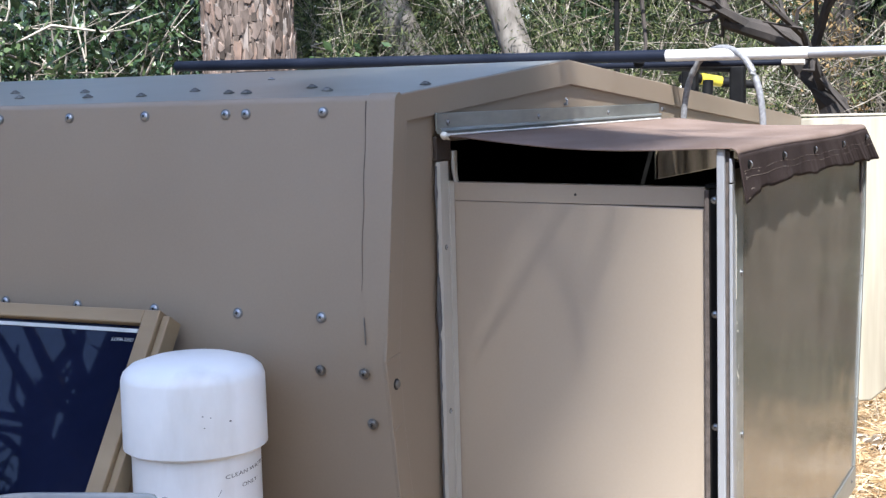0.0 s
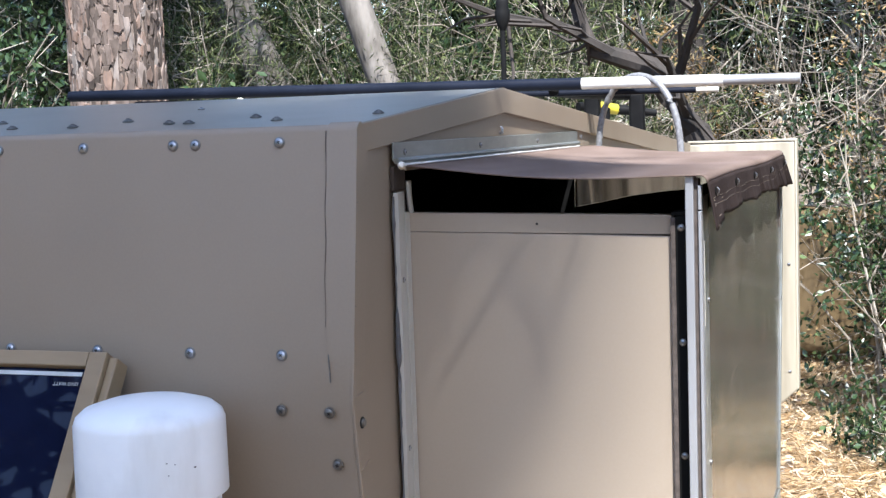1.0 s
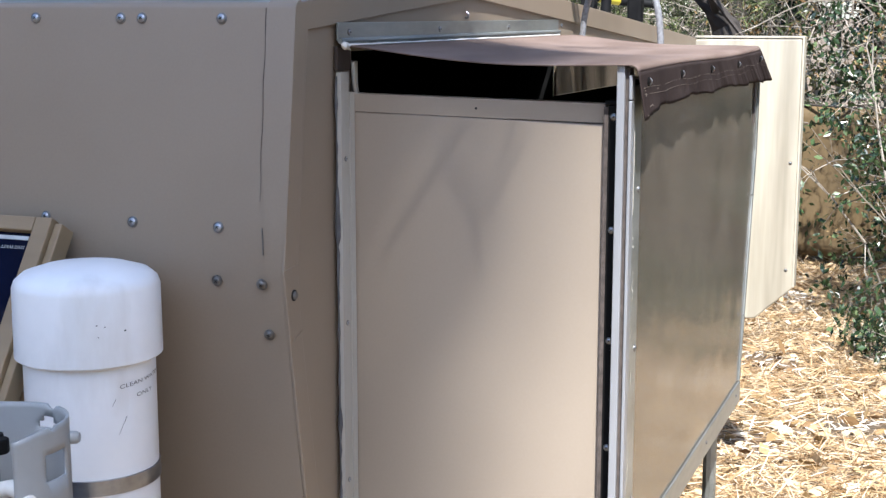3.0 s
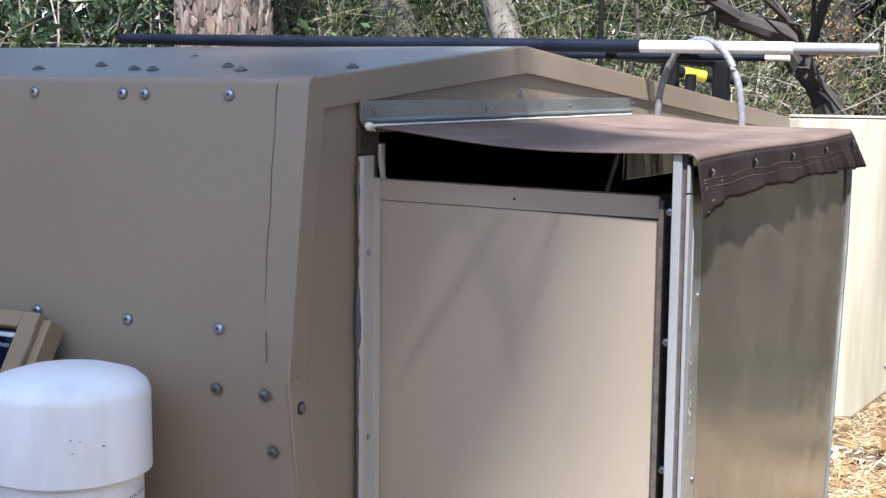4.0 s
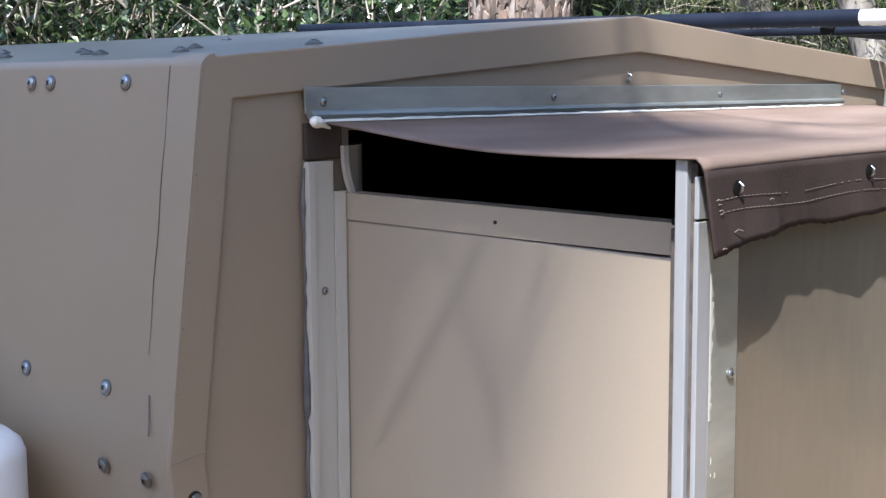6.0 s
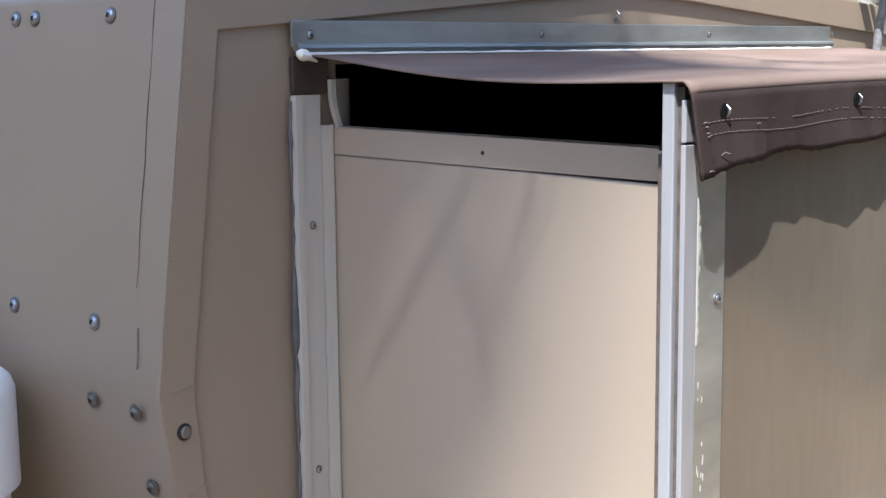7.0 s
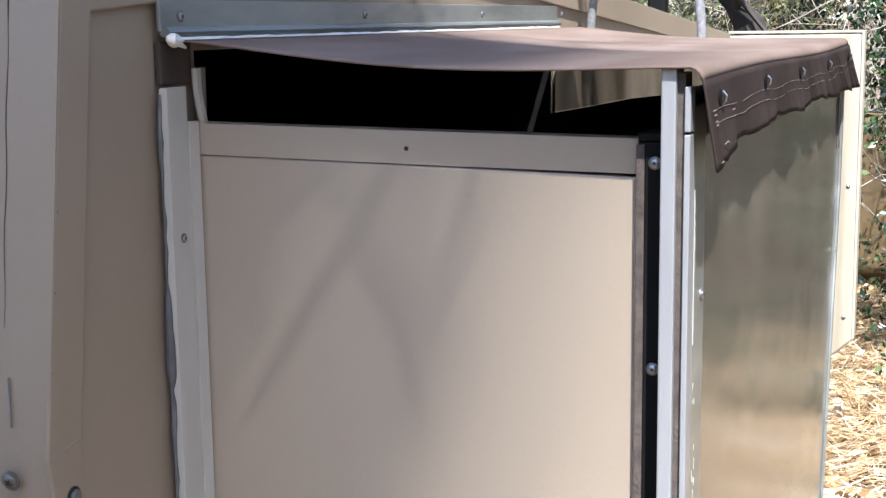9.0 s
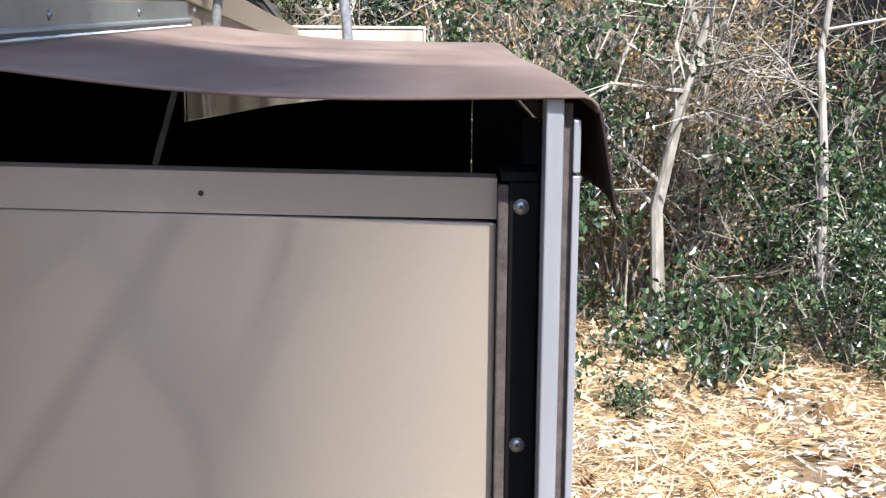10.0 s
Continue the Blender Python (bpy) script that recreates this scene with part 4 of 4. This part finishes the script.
def shrub_mesh(seed, spread, height, stems, leaves, size, mat, aspect, twigs=2, stem_r=0.012, cluster=14, wander=0.13):
    """Stems that fork into twigs, with leaves gathered at the twigs' ends."""
    q = np.random.default_rng(seed)
    wood, ends = Shape(), []
    for _ in range(stems):
        a = q.uniform(0, 6.28)
        p = Vector((q.normal(0, 0.12 * spread), q.normal(0, 0.12 * spread), -0.03))
        d = Vector((math.cos(a) * q.uniform(0.1, 0.6) * spread / height, math.sin(a) * q.uniform(0.1, 0.6) * spread / height, 1)).normalized()
        L = height * q.uniform(0.6, 1.05)
        pts = [p]
        for k in range(6):
            d = (d + Vector(q.normal(0, wander, 3))).normalized()
            pts.append(pts[-1] + d * L / 6)
        r0 = stem_r * q.uniform(0.6, 1.2)
        wood.tube(pts, [r0 * (1 - 0.13 * k) for k in range(7)], 5)
        for k in range(2, 7):
            for _ in range(twigs):
                b = (d + Vector(q.normal(0, 0.8, 3))).normalized()
                tl = L * q.uniform(0.12, 0.35)
                mid = pts[k] + b * tl * 0.5
                e = mid + (b + Vector(q.normal(0, 0.35, 3))).normalized() * tl * 0.5
                wood.tube([pts[k], mid, e], [r0 * 0.4, r0 * 0.28, r0 * 0.12], 4)
                ends += [e, mid]
                for _ in range(2):
                    e2 = mid + (b + Vector(q.normal(0, 0.7, 3))).normalized() * tl * 0.5
                    wood.tube([mid, e2], [r0 * 0.2, r0 * 0.09], 3, False)
                    ends.append(e2)
    me_w = bpy.data.meshes.new("stems")
    me_w.from_pydata(wood.v, [], wood.f)
    me_w.materials.append(TWIG)
    me_l = None
    if leaves:
        ends = np.array([tuple(e) for e in ends])
        pick = ends[q.integers(0, len(ends), leaves // cluster)]
        c = np.repeat(pick, cluster, 0) + q.normal(0, size * 1.1, (len(pick) * cluster, 3))
        d = q.normal(size=c.shape) + [0, 0, 0.25]
        me_l = leaf_mesh("leaves", c, d, size, mat, aspect, 0.3, q)
    return me_w, me_l


KINDS = {
    "broadleaf": shrub_mesh(1, 1.0, 1.9, 9, 5200, 0.045, LEAF, 0.5),
    "holly": shrub_mesh(2, 0.8, 1.2, 8, 3600, 0.04, LEAF, 0.55),
    "dry": shrub_mesh(3, 0.8, 1.7, 12, 2600, 0.028, LEAF_DRY, 0.4, 3, 0.007),
    "bare": shrub_mesh(4, 1.3, 2.3, 9, 1500, 0.03, LEAF_FINE, 0.4, 6, 0.009, 8, 0.3),
    "cedar": shrub_mesh(5, 1.1, 2.4, 8, 9000, 0.07, LEAF_FINE, 0.12, 3, 0.014, 26),
    "low": shrub_mesh(6, 0.6, 0.35, 9, 700, 0.04, LEAF, 0.5, 2, 0.004),
}
LABELS = {
    "broadleaf": ("evergreen_shrub", "tall evergreen shrub with glossy oval leaves"),
    "holly": ("holly_shrub", "dense dark green shrub with small glossy leaves"),
    "dry": ("dry_shrub", "twiggy shrub with dry brown leaves"),
    "bare": ("bare_thicket", "bare grey thicket of thin branching stems"),
    "cedar": ("cedar_shrub", "feathery olive green conifer shrub"),
    "low": ("seedling", "low green seedling in the pine straw"),
}
made = {}


def plant(kind, x, y, size=1.0, turn=None):
    name, label = LABELS[kind]
    m = pose(x, y, ground_height(x, y) - 0.02, 0, 0, random.uniform(0, 360) if turn is None else turn) @ Matrix.Diagonal((size, size, size * random.uniform(0.9, 1.15), 1))
    t = thing(name, label, "shrub", "shrubs at the wood's edge")
    for n, me in zip(("stem", "foliage"), KINDS[kind]):
        if me:
            o = new(n, me)
            o.parent = t
            o["kind"] = "stuff"
    t.matrix_world = m
    return t


def shade_tree(x, y, crown, radius, bough, reach, leaves=7000, bough_leaves=700):
    """An added broad oak, its crown out of view, that blocks the sun."""
    q = np.random.default_rng(17)
    t = thing("oak_tree", "added oak whose unseen leafy crown casts shade", "tree")
    top = Vector(crown)
    part("trunk", Shape().tube([(x, y, -0.1), (x + 0.1, y, 2.5), Vector((x, y, 4.5)).lerp(top, 0.25), top], [0.24, 0.19, 0.14, 0.04], 14), BARK_DARK, t, smooth=True)
    s, cents, dirs = Shape(), [], []
    for k in range(70):
        d = Vector(q.normal(0, 1, 3)).normalized()
        L = radius * q.uniform(0.7, 1.0) * 0.95
        side = Vector(q.normal(0, 0.25, 3))
        e = top + d * L
        s.tube([top + d * 0.1, top + d * L * 0.5 + side * 0.6, e + side * 0.4], [0.035, 0.02, 0.006], 5)
        for _ in range(5):
            m = top.lerp(e, q.uniform(0.5, 1.0)) + side * 0.4
            e2 = m + (d + Vector(q.normal(0, 0.7, 3))) * L * 0.3
            s.tube([m, e2], [0.009, 0.003], 4)
    part("limb", s, BARK_DARK, t)
    c = q.normal(0, 1, (leaves, 3))
    c = c / np.linalg.norm(c, axis=1, keepdims=True) * (q.uniform(0.1, 1, (leaves, 1)) ** 0.3) * radius + np.array(top)
    s = Shape()
    tip = Vector(bough)
    s.tube([top, top.lerp(tip, 0.6) + Vector((0, 0, 0.15)), tip], [0.06, 0.035, 0.012], 6)
    part("limb", s, BARK_DARK, t)
    cb = q.normal(0, 1, (bough_leaves, 3))
    cb = cb / np.linalg.norm(cb, axis=1, keepdims=True) * (q.uniform(0, 1, (bough_leaves, 1)) ** 0.65) * 1.35 * reach + np.array(tip)
    o = new("bough_leaves", leaf_mesh("bough_leaves", cb, q.normal(size=(bough_leaves, 3)), 0.12, LEAF, 0.6, 0.3, q))
    o.parent = t
    o["kind"] = "stuff"
    o = new("crown", leaf_mesh("crown", c, q.normal(size=(leaves, 3)), 0.19, LEAF, 0.6, 0.3, q))
    o.parent = t
    return t


def tall_tree(spot, height, radius, bough, reach, leaves=7000, bough_leaves=200):
    """A tall unseen tree, added so that its shadow falls on a given place."""
    top, tip = Vector(spot) + SUN * height, Vector(bough) + SUN * (height - 0.3)
    return shade_tree(top.x - 0.9, top.y - 0.6, top, radius, tip, reach, leaves, bough_leaves)


# Added out of view: the first shades camper and door, the rest the wood.
tall_tree((-0.45, 0.955, 1.345), 21, 1.27, (0.13, -0.10, 1.44), 0.18, 3600, 330)
deep = tall_tree((8.3, -2.6, 0.8), 20, 2.5, (8.3, 0.3, 0.8), 0.5)
for x, y in ((6.6, 6.6), (2.6, 7.4), (11.5, -1.2), (11.0, -4.5)):
    copy_thing(deep, pose(x - 8.3, y + 2.6, 0))
oak = shade_tree(-4.7, -1.8, (-3.90, -1.225, 7.9), 1.3, (-3.215, -2.29, 7.9), 0.18)
# More added crowns that darken the wood and block low sky.
for x, y, s, a in ((4.5, -3.9, 0.9, 70), (3.0, -5.6, 0.95, 150), (-0.5, -9.5, 1.0, 60), (-4.5, -10.5, 1.0, 140), (3.5, -10, 1.0, 20), (5.5, -4.2, 1.0, 40), (8.5, -1.5, 1.1, 100), (9.5, 1.5, 1.1, 200), (8.0, 4.5, 1.1, 300), (11.5, -0.2, 1.15, 20), (11.0, 4.0, 1.15, 160), (10.5, -4.0, 1.1, 250), (4.5, 8.0, 1.1, 80)):
    copy_thing(oak, pose(x, y, 0, 0, 0, a) @ Matrix.Diagonal((s * 1.25, s * 1.25, s, 1)) @ pose(4.2, 1.5, 0))
oak.matrix_world = pose(6.4, -3.0, 0, 0, 0, 200) @ Matrix.Diagonal((1.3, 1.3, 1.05, 1)) @ pose(4.2, 1.5, 0)
random.seed(21)
pine("pine_tree", 3.09, 2.23, 0.165, 11, (0.1, 0.15), True, None, "tall pine with flaky reddish grey bark")
pine("leaning_tree", 5.6, 1.64, 0.086, 9, (0.0, 3.15), False, BARK_PALE, "leaning tree with pale bark")
pine("background_pine", 7.3, 2.95, 0.15, 10, (-0.5, 4.4), False, BARK_PALE, "pine with grey bark deeper in the wood")
# Trunks at (6.0, -1.40) and (6.1, -1.74) are added to darken shaded gaps.
for x, y, r, lean in ((5.7, -2.28, 0.10, (0.1, 0)), (6.0, -1.40, 0.07, (0, 0.1)), (6.1, -1.74, 0.055, (0, -0.1)), (8.5, 1.0, 0.13, (0.3, 0)), (9.5, -1.9, 0.15, (0, 0.2)), (7.6, -1.45, 0.11, (0.2, -0.2)), (9.0, 6.5, 0.16, (0, 0)), (6.0, 7.0, 0.15, (0.2, 0)), (11, 2.6, 0.18, (0, 0)), (12, -0.4, 0.17, (0.4, 0)), (10.5, -3.6, 0.16, (0, 0)), (4.3, 6.2, 0.12, (0, 0.3))):
    pine("background_pine", x, y, r, 10, lean, False, BARK_DARK, "dark pine trunk deeper in the wood")


def crooked(name, label, pts, r0, mat, seed, forks=10):
    """A bare crooked tree or fallen limb along given places."""
    q = np.random.default_rng(seed)
    t = thing(name, label, "tree")
    P = [Vector(p) for p in pts]
    s = Shape()
    s.tube(P, [r0 * (1 - 0.75 * k / (len(P) - 1)) for k in range(len(P))], 10)
    part("trunk", s, mat, t, smooth=True)
    s = Shape()
    for k in range(forks):
        i = q.integers(1, len(P) - 1) if len(P) > 2 else 0
        a = P[i].lerp(P[i + 1], q.uniform(0, 1))
        d = Vector(q.normal(0, 1, 3)).normalized()
        d.z = abs(d.z) * 0.8
        L = q.uniform(0.4, 1.1)
        m1 = a + d * L * 0.5 + Vector(q.normal(0, 0.08, 3))
        e = m1 + (d + Vector(q.normal(0, 0.5, 3))).normalized() * L * 0.5
        s.tube([a, m1, e], [r0 * 0.32, r0 * 0.2, r0 * 0.06], 5)
        for _ in range(4):
            b = a.lerp(m1, q.uniform(0.3, 1))
            e2 = b + (d + Vector(q.normal(0, 0.8, 3))).normalized() * L * q.uniform(0.25, 0.6)
            s.tube([b, b.lerp(e2, 0.5) + Vector(q.normal(0, 0.03, 3)), e2], [r0 * 0.14, r0 * 0.1, r0 * 0.04], 4)
    part("branch", s, mat, t)["kind"] = "stuff"
    return t


crooked("crooked_tree", "dark crooked tree with bare twisting branches", [(5.05, 0.22, -0.05), (5.0, 0.26, 0.6), (5.0, 0.34, 1.0), (5.0, 0.41, 1.22), (5.0, 0.52, 1.38), (5.0, 0.61, 1.52), (5.0, 0.75, 1.57), (5.02, 0.88, 1.61), (5.05, 0.95, 1.75), (5.1, 1.05, 2.1), (5.1, 1.0, 2.8)], 0.085, BARK_DARK, 5, 7)
# Added out of view; its overhanging limb only casts twig shadows.
snag = crooked("bare_oak", "unseen bare oak added for the twig shadows of its limb over the camper", [(-4.75, -1.9, -0.05), (-4.7, -1.85, 1.6), (-4.6, -1.8, 3.2), (-4.7, -1.7, 4.6), (-4.9, -1.6, 5.6)], 0.16, BARK_DARK, 12, 8)
overhang = Shape()
q = np.random.default_rng(31)
spine = [Vector(p) for p in ((-4.62, -1.8, 3.4), (-3.4, -1.3, 3.95), (-2.3, -0.92, 4.15), (-1.1, -0.72, 4.2), (-0.2, -0.66, 4.25), (0.7, -0.6, 4.3))]
overhang.tube(spine, [0.05, 0.02, 0.006, 0.0045, 0.004, 0.003], 8)
for k in range(13):
    i = int(q.integers(2, 5))
    a = spine[i].lerp(spine[i + 1], q.uniform(0, 1))
    d = Vector((q.uniform(0.1, 0.9), q.normal(0, 0.7), q.normal(0, 0.35))).normalized()
    L = q.uniform(0.25, 0.75)
    m1 = a + d * L * 0.5
    e = m1 + (d + Vector(q.normal(0, 0.4, 3))).normalized() * L * 0.5
    overhang.tube([a, m1, e], [0.005, 0.004, 0.002], 5)
    for _ in range(3):
        e2 = m1 + (d + Vector(q.normal(0, 0.7, 3))).normalized() * L * 0.45
        overhang.tube([m1, e2], [0.0035, 0.0015], 4)
# thin unseen twigs, added so that their soft shadows lie on the upper door
for a, b, c in (((-0.165, 1.165), (-0.125, 1.10), (-0.06, 1.0)), ((-0.03, 1.17), (-0.045, 1.11), (-0.07, 1.04)), ((-0.22, 1.165), (-0.205, 1.12), (-0.17, 1.05)), ((-0.125, 1.10), (-0.155, 1.05), (-0.165, 0.99))):
    overhang.tube([Vector((0.13, y + 0.018, z)) + SUN * 3.35 for y, z in (a, b, c)], [0.0055, 0.005, 0.0035], 5)
overhang.tube([Vector((0.13, -0.132, 1.19)) + SUN * 3.35, Vector((0.13, -0.3, 1.5)) + SUN * 3.4, spine[3]], [0.006, 0.007, 0.007], 5)
part("overhanging_limb", overhang, BARK_DARK, snag)
# Added out of view to give the solar glass dark limbs to reflect.
mirror_tree = crooked("bare_tree", "unseen bare tree whose dark spreading limbs are mirrored in the solar glass", [(-2.6, 3.2, -0.05), (-2.5, 3.3, 1.2), (-2.25, 3.1, 2.3), (-2.35, 3.0, 3.2), (-1.95, 3.1, 4.2), (-2.1, 3.0, 6.0)], 0.17, BARK_DARK, 14, 44)
for x, y, turn in ((-3.3, 4.9, 200),):
    copy_thing(mirror_tree, pose(x, y, 0, 0, 0, turn) @ pose(2.5, -3.2, 0))
crooked("slender_tree", "slender crooked grey sapling", [(4.6, -1.15, -0.03), (4.65, -1.13, 0.5), (4.6, -1.2, 0.9), (4.62, -1.3, 1.25), (4.6, -1.32, 1.6), (4.7, -1.4, 2.6)], 0.030, STEM, 6, 12)
crooked("slender_tree", "slender crooked grey sapling", [(5.0, -1.42, -0.03), (4.98, -1.4, 0.6), (4.95, -1.33, 1.1), (4.9, -1.2, 1.6), (4.8, -1.1, 2.4)], 0.026, STEM, 7, 14)
crooked("slender_tree", "slender crooked grey sapling", [(4.4, -1.72, -0.03), (4.42, -1.7, 0.7), (4.4, -1.66, 1.1), (4.45, -1.72, 1.5), (4.5, -1.7, 2.4)], 0.022, STEM, 8, 12)
crooked("slender_tree", "slender crooked grey sapling", [(5.2, -0.85, -0.03), (5.2, -0.85, 0.7), (5.15, -0.9, 1.3), (5.2, -0.95, 2.4)], 0.02, STEM, 9, 12)

vine = thing("pale_vine", "thin pale bare vine arching past the camper", "vine")
part("stem", Shape().tube([(3.3, 0.02, 0.3), (3.3, 0.05, 0.9), (3.3, 0.10, 1.206), (3.3, 0.02, 1.24), (3.3, -0.063, 1.285), (3.3, -0.14, 1.318), (3.3, -0.27, 1.326), (3.32, -0.36, 1.30), (3.35, -0.42, 1.26)], [0.004, 0.0032, 0.0026, 0.0024, 0.0022, 0.002, 0.0018, 0.0014, 0.0008], 6), TWIG, vine, smooth=True)

# Stand-in for an unidentified brown shape; sheet, cord and stakes are made up.
tarp = thing("tarp", "ochre brown sheet standing in for an unidentified brown shape in the wood", "tarp")
sheet = Shape()
TN, TM = 24, 12
for j in range(TM + 1):
    for k in range(TN + 1):
        u, v = k / TN, j / TM
        sheet.v.append((6.05 + 0.03 * math.sin(9 * u + 2 * v) + 0.02 * v * math.sin(23 * u), -0.75 + 1.25 * u, 0.02 + 0.80 * v - 0.02 * math.sin(math.pi * u) * v))
sheet.f = [(j * (TN + 1) + k, j * (TN + 1) + k + 1, (j + 1) * (TN + 1) + k + 1, (j + 1) * (TN + 1) + k) for j in range(TM) for k in range(TN)]
cloth = part("sheet", sheet, TARP, tarp, smooth=True)
md = cloth.modifiers.new("cloth", "SOLIDIFY")
md.thickness = 0.003
part("cord", Shape().tube([(6.05, -1.4, 0.86), (6.05, -0.75, 0.825), (6.05, -0.12, 0.802), (6.05, 0.5, 0.825), (6.05, 1.2, 0.87)], 0.006, 6), BARK_DARK, tarp)
for y in (-1.4, 1.2):
    part("stake", Shape().tube([(6.05, y, -0.05), (6.05, y, 0.92)], 0.018, 8), BARK_DARK, tarp)

# edge of the wood past the porch
for kind, x, y, s in (
        ("cedar", 5.9, 2.2, 0.72), ("cedar", 5.3, 2.9, 0.7), ("cedar", 6.4, 3.0, 0.75), ("cedar", 6.0, 1.5, 0.66), ("holly", 4.7, -1.75, 0.75), ("holly", 4.9, -2.2, 0.9), ("dry", 5.0, -1.15, 1.0), ("dry", 5.15, -1.38, 0.95), ("dry", 5.35, -1.2, 1.05), ("dry", 5.3, -0.95, 0.8), ("bare", 5.3, -1.3, 0.7), ("dry", 5.9, -1.45, 0.8), ("holly", 5.7, -1.95, 0.8), ("dry", 6.1, -0.95, 0.9), ("bare", 5.5, -1.0, 0.75), ("bare", 5.2, -1.6, 0.7),
        ("broadleaf", 4.4, -0.56, 0.7), ("broadleaf", 4.65, -0.50, 0.82), ("holly", 4.15, -1.72, 0.5), ("holly", 4.3, -2.0, 0.65), ("bare", 6.8, 1.0, 0.9), ("holly", 5.2, -2.9, 1.0), ("dry", 5.6, -2.4, 0.9), ("bare", 6.4, -1.5, 1.0), ("bare", 6.6, -2.2, 1.0), ("cedar", 7.5, -2.6, 1.0)):
    plant(kind, x, y, s)
for x, y, s in ((3.9, -1.15, 0.9), (4.15, -1.5, 0.8), (3.6, -0.95, 0.5), (3.95, -1.75, 0.9), (4.25, -0.95, 0.9), (3.7, -0.55, 0.7), (4.0, -0.45, 0.8), (4.4, -1.35, 1.0)):
    plant("low", x, y, s)
# behind the camper
for i in range(64):
    a = radians(random.uniform(-14, 64))
    d = random.uniform(5.0, 11.5)
    x, y = -1.0 + d * math.cos(a), -0.5 + d * math.sin(a)
    if math.hypot(x - 3.09, y - 2.23) < 0.9 or (x < 4.6 and -1.6 < y < 0) or (x < 3.0 and y < 3.1) or (16 < math.degrees(a) < 37 and d < 8.5):
        continue
    deg = math.degrees(a)
    if 2.0 < deg < 6.5:
        continue
    if deg > 38:
        kind = random.choice(("broadleaf", "broadleaf", "cedar", "holly"))
    elif deg > 24:
        kind = random.choice(("cedar", "cedar", "bare", "broadleaf"))
    else:
        kind = random.choice(("bare", "bare", "cedar", "dry", "broadleaf") if deg > 4 else ("bare", "dry", "bare"))
    plant(kind, x, y, random.uniform(0.85, 1.3))
for x, y, s in ((2.2, 4.0, 1.1), (2.9, 3.9, 1.1), (1.5, 4.3, 1.15), (2.5, 4.6, 1.2), (1.9, 4.9, 1.2), (3.2, 4.6, 1.2), (1.2, 5.0, 1.2)):
    plant("broadleaf", x, y, s)
for i in range(46):
    a = radians(-40 + 120 * i / 45)
    d = random.uniform(12, 17)
    plant(random.choice(("cedar", "cedar", "broadleaf")), -1 + d * math.cos(a), -0.5 + d * math.sin(a), random.uniform(1.9, 2.6))
# Unseen ring round the other side, added to block the low sky.
for i in range(40):
    a = radians(90 + 225 * i / 39)
    d = random.uniform(9, 14)
    plant(random.choice(("cedar", "broadleaf")), d * math.cos(a), d * math.sin(a), random.uniform(1.8, 2.4))

# pine straw and fallen leaves
def litter(name, n, box, size, aspect, mat, label, seed, bare=0.0, fade=0.0):
    q = np.random.default_rng(seed)
    x0, x1, y0, y1 = box
    c = np.stack([q.uniform(x0, x1, n), q.uniform(y0, y1, n), np.zeros(n)], 1)
    if fade:
        edge = np.minimum(np.minimum(c[:, 0] - x0, x1 - c[:, 0]), np.minimum(c[:, 1] - y0, y1 - c[:, 1]))
        c = c[edge > fade * q.uniform(0, 1, n) ** 0.8]
        n = len(c)
    if bare:
        c = c[[(noise.noise((a * 2.6, b * 2.6, 7.0)) + 0.25 * noise.noise((a * 11, b * 11, 1.0))) * math.copysign(1, bare) < bare for a, b, _ in c]]
        n = len(c)
    c[:, 2] = [ground_height(a, b) for a, b, _ in c]
    c[:, 2] += q.uniform(0.002, 0.022, n)
    d = q.normal(size=(n, 3)) * [1, 1, 0.22]
    return tagged(new(name, leaf_mesh(name, c, d, size, mat, aspect, 0.25, q)), label, "leaf litter", kind="stuff")


# Pale pieces fill the gaps in the straw as painted sun patches.
litter("pale_chaff", 40000, (0.3, 6.8, -4.2, 1.3), 0.05, 0.12, SUNLIT_CHAFF, "pale chaff in patches painted as sunlit spots between the needles", 9, -0.22, 1.2)
litter("pine_straw", 220000, (0.3, 6.8, -4.2, 1.3), 0.11, 0.016, STRAW, "loose tan pine needles on the ground", 1, 0.22, 1.2)
litter("fallen_leaves", 9000, (1.3, 6.5, -3.2, 0.6), 0.05, 0.5, STRAW, "dry curled fallen leaves on the ground", 2)
litter("fallen_leaves", 9000, (-4, 9, -4, 5), 0.07, 0.4, LEAF_DRY, "dry brown fallen leaves under the shrubs", 3)
